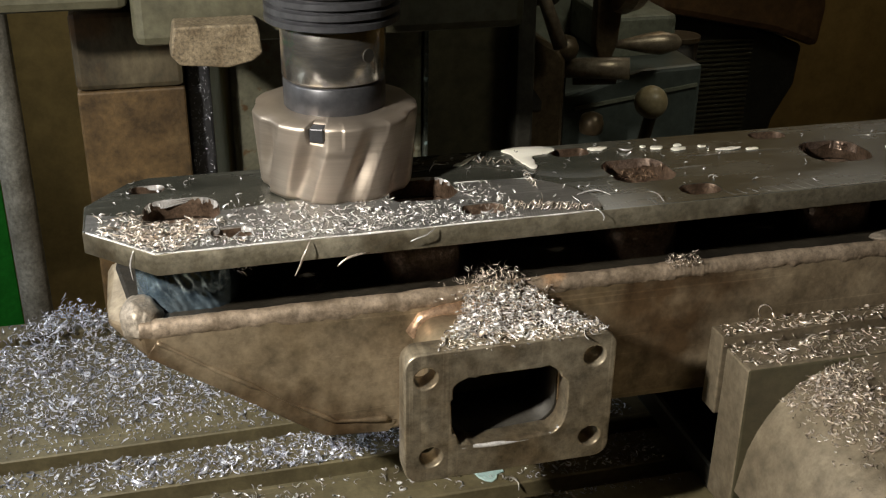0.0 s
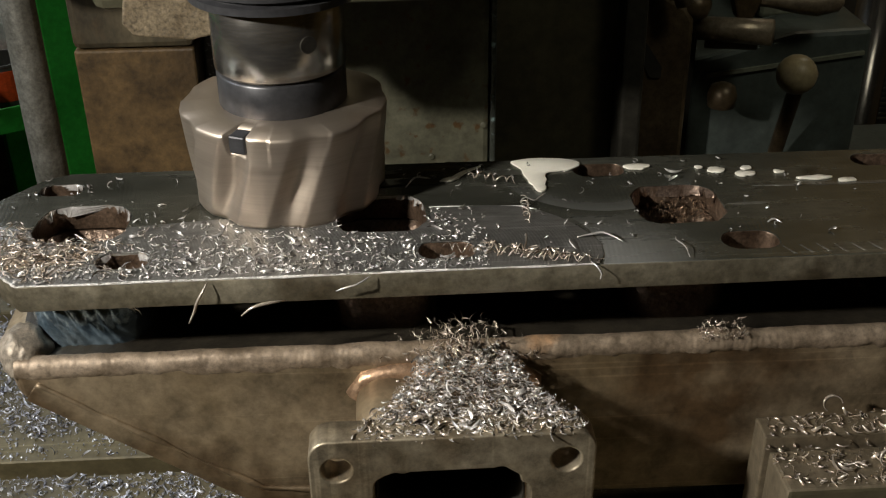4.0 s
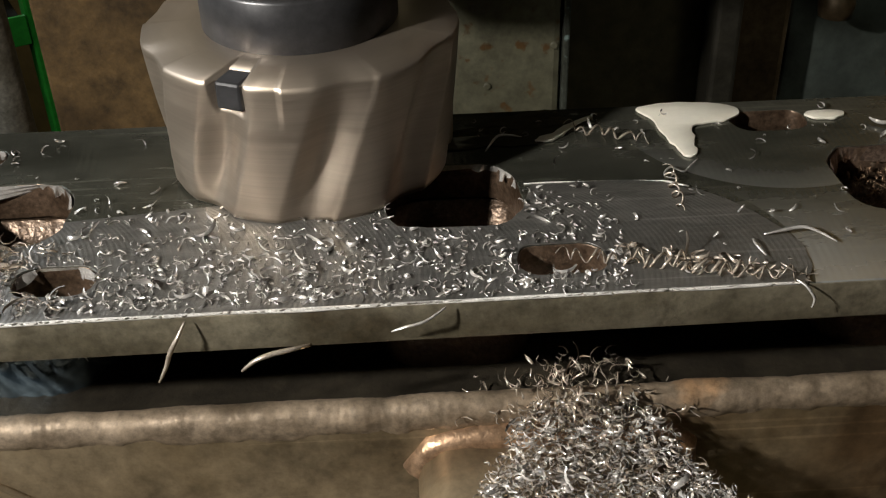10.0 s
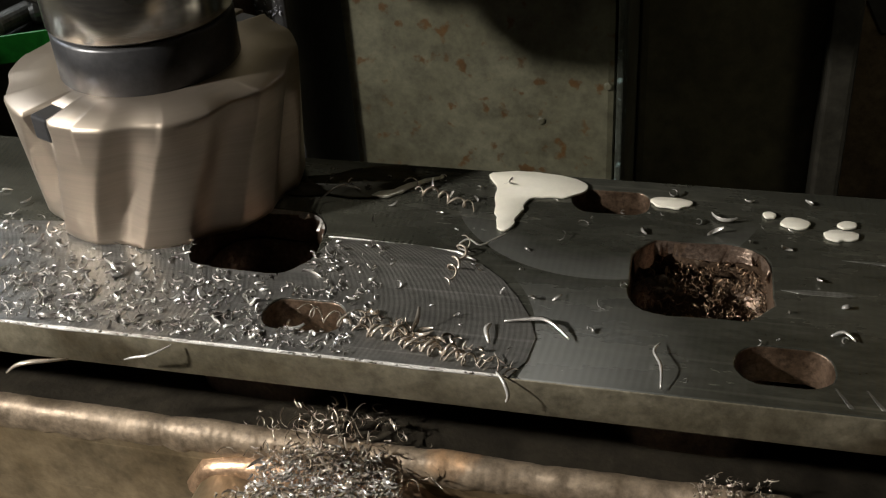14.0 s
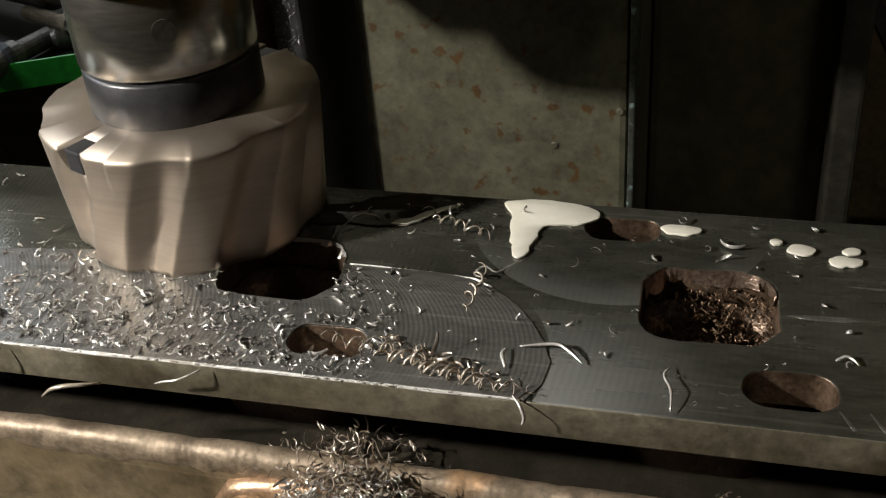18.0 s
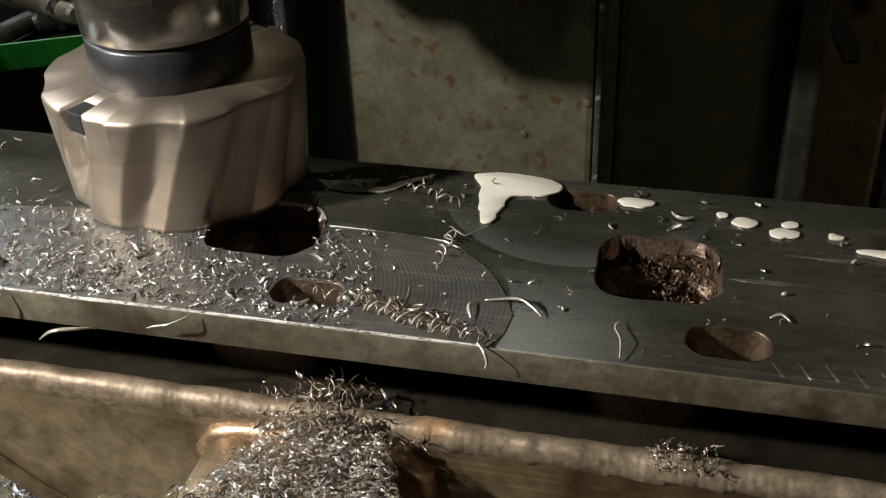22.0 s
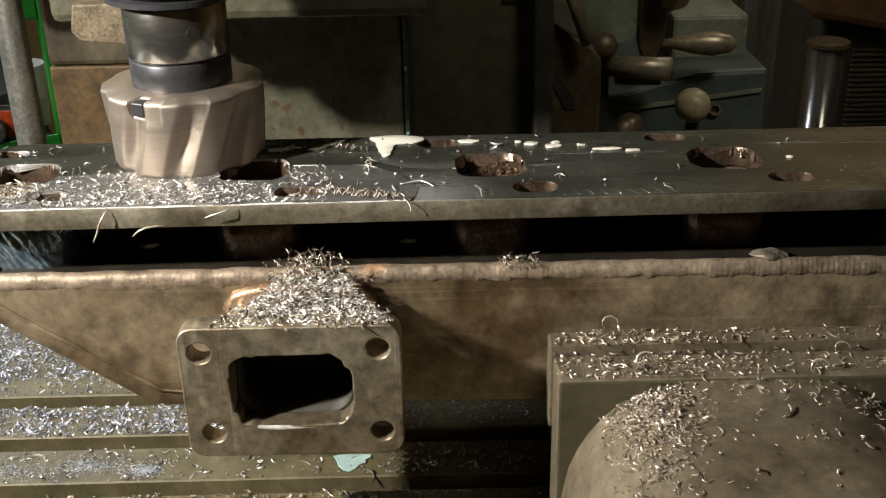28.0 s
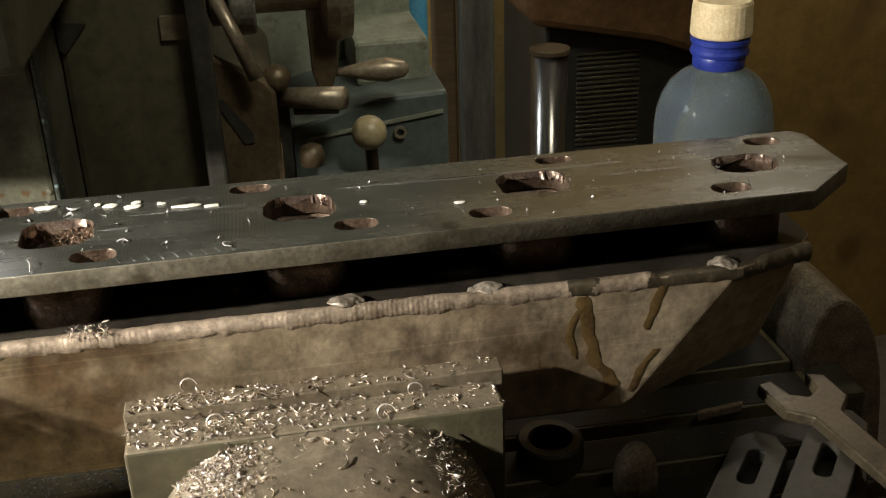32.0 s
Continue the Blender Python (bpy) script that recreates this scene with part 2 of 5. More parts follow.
def add_rings(m, centre, axis, scale, depth):
    """Fine turned scratches round a centre."""
    nodes, links = m.node_tree.nodes, m.node_tree.links
    coord = nodes.new("ShaderNodeTexCoord")
    mapping = nodes.new("ShaderNodeMapping")
    mapping.inputs["Location"].default_value = tuple(-c for c in centre)
    links.new(coord.outputs["Object"], mapping.inputs["Vector"])
    wave = nodes.new("ShaderNodeTexWave")
    wave.wave_type, wave.rings_direction = "RINGS", axis
    wave.inputs["Scale"].default_value, wave.inputs["Distortion"].default_value, wave.inputs["Detail"].default_value = scale, 9.0, 5
    links.new(mapping.outputs["Vector"], wave.inputs["Vector"])
    bump = nodes.new("ShaderNodeBump")
    bump.inputs["Strength"].default_value, bump.inputs["Distance"].default_value = depth, 0.0006
    links.new(wave.outputs["Fac"], bump.inputs["Height"])
    links.new(bump.outputs["Normal"], nodes["Principled BSDF"].inputs["Normal"])
    return m


EDGE = material("sawn_plate_edge", (0.21, 0.187, 0.137), (0.105, 0.09, 0.06), rough=0.5, metal=0.55, scale=38, bump=0.25, spots=(0.05, 0.036, 0.019), spot_scale=34, spot_at=0.55, soft=0.15, mottle=0.35)
SCALE_STEEL = material("heat_tinted_steel", (0.41, 0.328, 0.222), (0.175, 0.128, 0.073), rough=0.43, metal=0.5, scale=12, bump=0.3, fine=260, spots=(0.105, 0.066, 0.034), spot_scale=14, spot_at=0.53, soft=0.14, mottle=0.42, scratch=0.3)
# Near-black fill for shaded gaps, bores and recesses, and a few dark parts.
NEAR_BLACK = material("near_black_steel", (0.05, 0.045, 0.035), (0.02, 0.018, 0.015), rough=0.6, metal=0.3, scale=40, bump=0.2)
WELD = material("weld_bead", (0.37, 0.292, 0.215), (0.175, 0.132, 0.09), rough=0.52, metal=0.4, scale=48, bump=0.22, fine=380, spots=(0.52, 0.30, 0.15), spot_scale=28, spot_at=0.67, soft=0.1, rough_vary=0.28, mottle=0.4)
COPPER = material("copper_tinted_weld", (0.58, 0.39, 0.26), (0.27, 0.17, 0.10), rough=0.36, metal=0.7, scale=60, bump=0.3, mottle=0.4)
NOSE = material("pale_weld_metal", (0.35, 0.30, 0.24), (0.16, 0.13, 0.095), rough=0.5, metal=0.4, scale=45, bump=0.6, fine=320, mottle=0.45)
PORT_WALL = material("rusty_port_wall", (0.17, 0.115, 0.08), (0.045, 0.028, 0.017), rough=0.34, metal=0.5, scale=90, bump=0.6, fine=300, spots=(0.34, 0.27, 0.20), spot_scale=150, spot_at=0.68, mottle=0.5)
RIM = material("rough_cut_rim", (0.36, 0.27, 0.215), (0.12, 0.08, 0.058), rough=0.32, metal=0.7, scale=120, bump=0.5, fine=500, mottle=0.5)
# Dark colour that paints the flange's shade onto the collector's top.
SHADED_TOP = material("shade_dark_steel", (0.046, 0.038, 0.026), (0.016, 0.013, 0.009), rough=0.55, metal=0.3, scale=30, bump=0.3, mottle=0.4)
EDGE_PAINT = material("flaked_edge_paint", (0.085, 0.095, 0.08), (0.04, 0.042, 0.033), rough=0.4, metal=0.2, scale=60, bump=0.5, spots=(0.30, 0.42, 0.42), spot_scale=160, spot_at=0.60, mottle=0.4)
BLUE_WELD = material("blue_tempered_weld", (0.42, 0.55, 0.64), (0.06, 0.11, 0.17), rough=0.20, metal=0.8, scale=70, bump=0.2, spots=(0.14, 0.12, 0.10), spot_scale=26, spot_at=0.64, soft=0.2, mottle=0.3)
FLANGE = add_rings(material("machined_turbo_flange", (0.40, 0.345, 0.255), (0.21, 0.165, 0.105), rough=0.42, metal=0.7, scale=22, fine=350, spots=(0.17, 0.115, 0.060), spot_scale=30, spot_at=0.52, soft=0.26, mottle=0.45, scratch=0.35, scratch_scale=(300, 5, 6)), (-0.008, 0, 0.97), "Y", 150, 0.025)
CUTTER = material("bronze_sheen_tool_steel", (0.56, 0.48, 0.40), (0.45, 0.38, 0.31), rough=0.47, metal=0.92, scale=25, bump=0.03, stretch=(0.2, 0.2, 10), mottle=0.06)
CHROME = material("ground_arbor_steel", (0.60, 0.57, 0.52), (0.45, 0.43, 0.40), rough=0.2, metal=0.95, scale=20, stretch=(1, 1, 6), rough_vary=0.08)
BLACK_RING = material("blackened_ring", (0.10, 0.10, 0.105), (0.06, 0.06, 0.065), rough=0.36, metal=0.6, scale=30)
CHIP = material("steel_chips", (0.98, 0.95, 0.92), (0.66, 0.63, 0.60), rough=0.20, metal=0.65, scale=140, vary=0.5, rough_vary=0.1)
BROWN_CHIP = material("straw_coloured_chips", (0.90, 0.81, 0.71), (0.38, 0.31, 0.24), rough=0.22, metal=0.65, scale=140, vary=0.5, rough_vary=0.1)
# Near-white and hardly metallic: the cut edge's glint sits in the colour.
BRIGHT_EDGE = material("glint_pale_cut_edge", (0.96, 0.94, 0.91), (0.80, 0.77, 0.73), rough=0.25, metal=0.25, scale=300, rough_vary=0.1)
BLUE_CHIP = material("blued_chips", (0.90, 0.91, 0.98), (0.50, 0.52, 0.60), rough=0.20, metal=0.5, scale=140, vary=0.65)
TABLE = material("oily_table_iron", (0.17, 0.142, 0.075), (0.082, 0.066, 0.034), rough=0.55, metal=0.15, scale=22, bump=0.2, spots=(0.05, 0.042, 0.025), spot_scale=28, soft=0.15, scratch=0.4, scratch_scale=(6, 500, 6))
VISE = material("worn_vise_iron", (0.29, 0.24, 0.165), (0.145, 0.115, 0.077), rough=0.45, metal=0.5, scale=18, bump=0.25, fine=300, spots=(0.31, 0.27, 0.20), spot_scale=30, spot_at=0.62, soft=0.2, mottle=0.3)
VISE_DARK = material("dark_vise_paint", (0.05, 0.046, 0.036), (0.026, 0.024, 0.018), rough=0.5, metal=0.2, scale=25, bump=0.2, mottle=0.3)
COLUMN = material("grey_green_column_paint", (0.15, 0.145, 0.10), (0.088, 0.083, 0.053), rough=0.5, scale=16, bump=0.25, fine=180, spots=(0.10, 0.055, 0.02), spot_scale=110, spot_at=0.60, soft=0.08, mottle=0.32)
RUSTY = material("rust_stained_cast_iron", (0.125, 0.102, 0.06), (0.042, 0.029, 0.014), rough=0.6, metal=0.1, scale=11, bump=0.35, fine=200, spots=(0.095, 0.05, 0.018), spot_scale=24, spot_at=0.5, soft=0.15, mottle=0.5, stretch=(1, 1, 0.6))
DARK_PAINT = material("dark_olive_machine_paint", (0.085, 0.075, 0.042), (0.045, 0.038, 0.022), rough=0.5, scale=10, bump=0.2, spots=(0.10, 0.065, 0.028), spot_scale=16, soft=0.2, mottle=0.3)
HEAD_PAINT = material("dirty_green_head_paint", (0.120, 0.114, 0.072), (0.062, 0.056, 0.034), rough=0.5, scale=12, bump=0.2, spots=(0.05, 0.04, 0.022), spot_scale=18, soft=0.2, mottle=0.35)
RUST_SLIDE = material("rust_brown_slideway", (0.150, 0.092, 0.036), (0.070, 0.042, 0.017), rough=0.6, metal=0.1, scale=14, bump=0.3, spots=(0.19, 0.13, 0.06), spot_scale=30, soft=0.2, mottle=0.5)
TAN = material("dirty_tan_casting", (0.24, 0.19, 0.12), (0.10, 0.072, 0.04), rough=0.65, scale=70, bump=0.7, fine=260, mottle=0.6)
GALV = material("galvanised_pipe", (0.30, 0.29, 0.25), (0.17, 0.16, 0.13), rough=0.5, metal=0.4, scale=45, bump=0.4, fine=300, mottle=0.4)
GREEN = material("bright_green_paint", (0.03, 0.33, 0.035), (0.02, 0.24, 0.025), rough=0.35, scale=20)
RED = material("orange_red_plastic", (0.75, 0.10, 0.02), (0.6, 0.07, 0.015), rough=0.35)
WHITE = material("white_plastic", (0.75, 0.74, 0.68), (0.62, 0.6, 0.54), rough=0.4)
LATHE_GREY = material("blue_grey_lathe_paint", (0.095, 0.115, 0.105), (0.06, 0.07, 0.062), rough=0.45, scale=15, bump=0.15)
LATHE_PALE = material("pale_grey_green_casting", (0.24, 0.25, 0.19), (0.13, 0.135, 0.10), rough=0.6, scale=25, bump=0.3, spots=(0.08, 0.075, 0.05), spot_scale=30)
BRONZE = material("oily_brown_metal", (0.15, 0.108, 0.062), (0.07, 0.048, 0.026), rough=0.38, metal=0.4, scale=25, bump=0.2, mottle=0.35)
STEEL = material("worn_bright_steel", (0.42, 0.35, 0.26), (0.22, 0.17, 0.115), rough=0.38, metal=0.55, scale=30, mottle=0.35)
IVORY = material("ivory_knob_plastic", (0.40, 0.33, 0.20), (0.31, 0.25, 0.14), rough=0.3)
BLUE = material("sky_blue_paint", (0.06, 0.24, 0.38), (0.04, 0.17, 0.28), rough=0.45)
BAR_STEEL = material("stock_bar_steel", (0.24, 0.23, 0.20), (0.13, 0.12, 0.105), rough=0.42, metal=0.7, scale=18, stretch=(4, 4, 0.6))
DARK_CHROME = material("dark_polished_steel", (0.20, 0.19, 0.17), (0.11, 0.10, 0.09), rough=0.2, metal=0.9, scale=14, stretch=(3, 3, 0.5), rough_vary=0.08)
WOOD = material("dark_stained_wood", (0.11, 0.065, 0.028), (0.055, 0.032, 0.014), rough=0.6, scale=10, stretch=(1, 1, 6), bump=0.2)
RUST_BROWN = material("rust_brown_sheet", (0.17, 0.085, 0.03), (0.085, 0.042, 0.016), rough=0.6, scale=9, bump=0.25, spots=(0.05, 0.03, 0.015), spot_scale=13, soft=0.2, mottle=0.35)
WALL = material("ochre_wall_paint", (0.36, 0.24, 0.075), (0.27, 0.175, 0.05), rough=0.75, scale=4, bump=0.2, fine=120, spots=(0.20, 0.125, 0.04), spot_scale=7, spot_at=0.6)
FLOOR = material("oil_stained_concrete", (0.16, 0.14, 0.115), (0.08, 0.07, 0.055), rough=0.8, scale=5, bump=0.3, fine=90)
CEILING = material("grey_ceiling", (0.35, 0.33, 0.28), (0.28, 0.26, 0.22), rough=0.85, scale=4)
OILY = material("oil_darkened_steel", (0.10, 0.080, 0.050), (0.045, 0.035, 0.022), rough=0.36, metal=0.4, scale=40, bump=0.2, mottle=0.4)
END_SHADE = material("table_end_shade", (0.022, 0.018, 0.012), (0.012, 0.010, 0.007), rough=0.75, scale=30, bump=0.3, rough_vary=0.15)
OIL = material("dried_oil", (0.120, 0.076, 0.028), (0.055, 0.034, 0.014), rough=0.3, scale=70, mottle=0.3)
RUST_CHIP = material("rusty_swarf", (0.30, 0.20, 0.13), (0.12, 0.075, 0.045), rough=0.35, metal=0.5, scale=140, vary=0.6)
COOLANT = material("milky_coolant", (0.90, 0.87, 0.78), (0.86, 0.82, 0.71), rough=0.12, scale=60, mottle=0.03)
WET = material("dark_oily_film", (0.055, 0.048, 0.030), (0.035, 0.030, 0.018), rough=0.06, scale=40, rough_vary=0.03)
CORK = material("stained_cork_cap", (0.60, 0.49, 0.30), (0.45, 0.34, 0.18), rough=0.75, scale=90, bump=0.3)
CAP_BLUE = material("dark_blue_plastic", (0.02, 0.035, 0.22), (0.015, 0.025, 0.16), rough=0.3)
TEAL = material("flaked_pale_teal_paint", (0.42, 0.58, 0.55), (0.3, 0.42, 0.4), rough=0.5, scale=120, bump=0.3)
SMUDGE = material("dried_coolant_residue", (0.78, 0.82, 0.88), (0.45, 0.48, 0.53), rough=0.5, scale=160, bump=0.3, mottle=0.2)

BOTTLE = bpy.data.materials.new("pale_blue_bottle_plastic")
BOTTLE.use_nodes = True
_b = BOTTLE.node_tree.nodes["Principled BSDF"]
_b.inputs["Base Color"].default_value = (0.64, 0.76, 0.82, 1)
_b.inputs["Roughness"].default_value, _b.inputs["IOR"].default_value, _b.inputs["Transmission Weight"].default_value = 0.06, 1.22, 0.94


# ---- mesh helpers ----
def part(name, bm, mat, parent=None, label="", smooth=False):
    me = bpy.data.meshes.new(name)
    bm.to_mesh(me)
    bm.free()
    me.materials.append(mat)
    if smooth:
        for p in me.polygons:
            p.use_smooth = True
    ob = new(name, me)
    if parent:
        ob.parent = parent
    if label:
        ob["label"] = label
    return ob


def thing(name, label, category, group="", at=(0, 0, 0), kind=""):
    ob = new(name)
    ob.empty_display_size = 0.02
    ob.location = at
    return tagged(ob, label, category, group, kind)


def box(lo, hi, bevel=0.0, segs=2, m=None):
    bm = bmesh.new()
    bmesh.ops.create_cube(bm, size=1)
    for v in bm.verts:
        v.co = Vector([(a + b) / 2 + c * (b - a) for a, b, c in zip(lo, hi, v.co)])
    if bevel:
        bmesh.ops.bevel(bm, geom=bm.edges[:], offset=bevel, segments=segs, affect="EDGES", profile=0.5)
    if m:
        bm.transform(m)
    return bm


def prism(points, axis, lo, hi, bevel=0.0):
    """A polygon of 2D points pushed along an axis: 'x' takes (y, z), 'y' takes (x, z), 'z' takes (x, y)."""
    bm = bmesh.new()
    place = {"x": lambda p, h: (h, p[0], p[1]), "y": lambda p, h: (p[0], h, p[1]), "z": lambda p, h: (p[0], p[1], h)}[axis]
    a = [bm.verts.new(place(p, lo)) for p in points]
    b = [bm.verts.new(place(p, hi)) for p in points]
    n = len(points)
    bm.faces.new(a)
    bm.faces.new(b)
    for i in range(n):
        bm.faces.new((a[i], a[(i + 1) % n], b[(i + 1) % n], b[i]))
    bmesh.ops.recalc_face_normals(bm, faces=bm.faces[:])
    if bevel:
        bmesh.ops.bevel(bm, geom=bm.edges[:], offset=bevel, segments=2, affect="EDGES", profile=0.5)
    return bm


def turned(profile, steps=40, m=None, cap=True):
    """A body of revolution round z from (radius, height) pairs."""
    bm = bmesh.new()
    rings = []
    for r, z in profile:
        rings.append([bm.verts.new((r * math.cos(2 * math.pi * k / steps), r * math.sin(2 * math.pi * k / steps), z)) for k in range(steps)])
    for a, b in zip(rings, rings[1:]):
        for k in range(steps):
            bm.faces.new((a[k], a[(k + 1) % steps], b[(k + 1) % steps], b[k]))
    if cap:
        bm.faces.new(rings[0][::-1])
        bm.faces.new(rings[-1])
    bmesh.ops.recalc_face_normals(bm, faces=bm.faces[:])
    if m:
        bm.transform(m)
    return bm


def rod(a, b, r0, r1=None, steps=20):
    a, b = Vector(a), Vector(b)
    turn = (b - a).to_track_quat("Z", "Y").to_matrix().to_4x4()
    return turned([(r0, 0), (r1 or r0, (b - a).length)], steps, Matrix.Translation(a) @ turn)


def filled(outlines, z0, z1, bevel=0.0, m=None):
    """A plate from closed outlines, the first outer and the rest holes, between two heights."""
    cu = bpy.data.curves.new("outline", "CURVE")
    cu.dimensions, cu.fill_mode = "2D", "BOTH"
    cu.extrude, cu.bevel_depth, cu.bevel_resolution, cu.offset = (z1 - z0) / 2 - bevel, bevel, 1, -bevel
    for pts in outlines:
        sp = cu.splines.new("POLY")
        sp.points.add(len(pts) - 1)
        for p, (x, y) in zip(sp.points, pts):
            p.co = (x, y, 0, 1)
        sp.use_cyclic_u = True
    tmp = bpy.data.objects.new("outline", cu)
    me = bpy.data.meshes.new_from_object(tmp)
    bm = bmesh.new()
    bm.from_mesh(me)
    bmesh.ops.remove_doubles(bm, verts=bm.verts[:], dist=1e-6)
    bmesh.ops.translate(bm, verts=bm.verts[:], vec=(0, 0, (z0 + z1) / 2))
    bpy.data.objects.remove(tmp)
    bpy.data.curves.remove(cu)
    bpy.data.meshes.remove(me)
    if m:
        bm.transform(m)
    return bm


def eased(points, steps=4, closed=False):
    """A smooth line through the given points."""
    pts = [Vector(p) for p in points]
    n = len(pts)
    out = []
    for k in range(n if closed else n - 1):
        a, b, c, d = [pts[(k + j) % n] if closed else pts[min(max(k + j, 0), n - 1)] for j in (-1, 0, 1, 2)]
        for m in range(steps):
            f = m / steps
            out.append(0.5 * (2 * b + (c - a) * f + (2 * a - 5 * b + 4 * c - d) * f * f + (3 * b - a - 3 * c + d) * f ** 3))
    return out if closed else out + [pts[-1]]


def slot(cx, cy, w, h, r, wobble=0.0, steps=6):
    """A rounded opening with slightly uneven sides."""
    pts = []
    for qx, qy, a0 in ((1, 1, 0), (-1, 1, 90), (-1, -1, 180), (1, -1, 270)):
        for k in range(steps + 1):
            a = radians(a0 + 90 * k / steps)
            x, y = cx + qx * (w / 2 - r) + r * math.cos(a), cy + qy * (h / 2 - r) + r * math.sin(a)
            n = noise.noise_vector(Vector((x, y, 0)) * 160) * wobble
            pts.append((x + n.x, y + n.y))
    return pts


def bead(points, radius, wobble, name, mat, parent, label="", squash=1.0, step=0.0035):
    """A weld bead: a lumpy tube along a line with overlapping ripples."""
    bm = bmesh.new()
    rings = []
    pts = [Vector(p) for p in points]
    dist = 0.0
    for a, b in zip(pts, pts[1:]):
        n = max(2, int((b - a).length / step))
        for k in range(n):
            p = a.lerp(b, k / n)
            way = (b - a).normalized()
            side = way.cross(Vector((0, 0, 1))).normalized()
            up = side.cross(way)
            dist += (b - a).length / n
            r = radius * (1 + wobble * noise.noise(p * 38) + 0.25 * wobble * noise.noise(p * 160) + 0.035 * ((len(rings) % 2) * 2 - 1))
            p = p + up * wobble * radius * 0.7 * noise.noise(p * 45 + Vector((3, 1, 7)))
            rings.append([bm.verts.new(p + (side * math.cos(t) + up * math.sin(t) * squash) * r * (1 + 0.1 * noise.noise(p * 300 + side * math.cos(t) * 3))) for t in (2 * math.pi * j / 10 for j in range(10))])
    for a, b in zip(rings, rings[1:]):
        for j in range(10):
            bm.faces.new((a[j], a[(j + 1) % 10], b[(j + 1) % 10], b[j]))
    bm.faces.new(rings[0][::-1])
    bm.faces.new(rings[-1])
    bmesh.ops.recalc_face_normals(bm, faces=bm.faces[:])
    return part(name, bm, mat, parent, label, smooth=True)


def structure(ob, label, category):
    return tagged(ob, label, category, kind="structure")


# ---- room ----
structure(part("floor", box((-3, -3, -0.1), (3.2, 2.2, 0)), FLOOR), "oil-stained concrete workshop floor", "floor")
structure(part("ceiling", box((-3, -3, 2.7), (3.2, 2.2, 2.8)), CEILING), "grey workshop ceiling", "ceiling")
structure(part("wall_north", box((-3, 1.75, 0), (3.2, 1.9, 2.7)), WALL), "ochre painted workshop wall, stained", "wall")
structure(part("wall_south", box((-3, -3.1, 0), (3.2, -3, 2.7)), WALL), "ochre painted workshop wall", "wall")
structure(part("wall_west", box((-3.1, -3, 0), (-3, 1.9, 2.7)), WALL), "ochre painted workshop wall", "wall")
structure(part("wall_east", box((3.2, -3, 0), (3.3, 1.9, 2.7)), WALL), "ochre painted workshop wall", "wall")

# ---- milling machine ----
TZ = 0.868
mill = thing("milling_machine", "old knee milling machine with grey-green column and dark head", "milling machine")
part("knee", box((-0.22, 0.28, 0.0), (0.12, 0.95, 0.74), 0.01), DARK_PAINT, mill)
part("column", box((-0.106, 0.62, 0.0), (0.040, 1.0, 1.9), 0.004), COLUMN, mill, "grey-green painted column face with rust specks")
part("slideway", box((-0.209, 0.565, 1.0455), (-0.139, 0.70, 1.098), 0.004), RUSTY, mill, "grey stained cast iron slideway")
part("slideway", box((-0.209, 0.5655, 0.5), (-0.139, 0.70, 1.0450), 0.0015), RUST_SLIDE, mill, "rust-brown lower part of the slideway")
part("slideway_strip", box((-0.138, 0.585, 0.5), (-0.121, 0.70, 1.30), 0.002), BLACK_RING, mill, "dark strip dusted with chips")
part("side_plate", box((0.0405, 0.745, 0.0), (0.162, 1.0, 1.35), 0.006), DARK_PAINT, mill, "dark brown side plate")
part("head", box((-0.168, 0.465, 1.099), (0.066, 1.0, 1.75), 0.006), HEAD_PAINT, mill, "dark milling head over the spindle")
part("head_side", box((-0.250, 0.470, 1.120), (-0.1685, 1.0, 1.75), 0.006), HEAD_PAINT, mill)
# Dark prism laid before the plate, painting the shade of a recess.
part("dovetail_recess", prism([(0.0415, 1.066), (0.066, 1.064), (0.046, 1.040), (0.0415, 1.044)], "y", 0.7415, 0.7445), NEAR_BLACK, mill, "near-black prism painting a three-cornered recess's shade")
part("name_plate", box((0.125, 0.7410, 1.045), (0.152, 0.7445, 1.066), 0.0006), VISE, mill, "small worn metal plate")
part("ridge", prism([(0.154, 0.5), (0.172, 0.5), (0.162, 1.3), (0.146, 1.3)], "y", 0.715, 0.7445, 0.003), VISE_DARK, mill)
for x, z in ((0.001, 0.9445), (0.036, 0.9665)):
    part("screw_head", turned([(0.0021, 0), (0.0021, 0.0006), (0.0014, 0.0010)], 14, Matrix.Translation((x, 0.6199, z)) @ Matrix.Rotation(math.pi / 2, 4, "X")), COLUMN, mill)
part("column_edge", box((0.0405, 0.618, 0.5), (0.0440, 0.640, 1.30), 0.0010), EDGE_PAINT, mill, "worn column edge with flaked teal paint")
part("slideway_bolt", turned([(0.007, 0), (0.007, 0.010), (0.0055, 0.0115)], 6, Matrix.Translation((-0.196, 0.60, 1.0985))), RUSTY, mill)

table = thing("milling_table", "oily cast iron milling table with long slots, strewn with chips", "machine table")
slots_y = (0.178, 0.224, 0.270, 0.314, 0.360, 0.4065)
strips = [0.13] + [v for y in slots_y for v in (y - 0.0065, y + 0.0065)] + [0.553]
for a, b in zip(strips[::2], strips[1::2]):
    part("table_land", box((-0.95, a, TZ - 0.016), (0.548, b, TZ), 0.0008, 1), TABLE, table)
part("table_body", box((-0.95, 0.13, TZ - 0.075), (0.548, 0.575, TZ - 0.014), 0.003), TABLE, table)
part("table_rim", box((-0.95, 0.556, TZ - 0.014), (0.548, 0.575, TZ + 0.006), 0.002), TABLE, table)

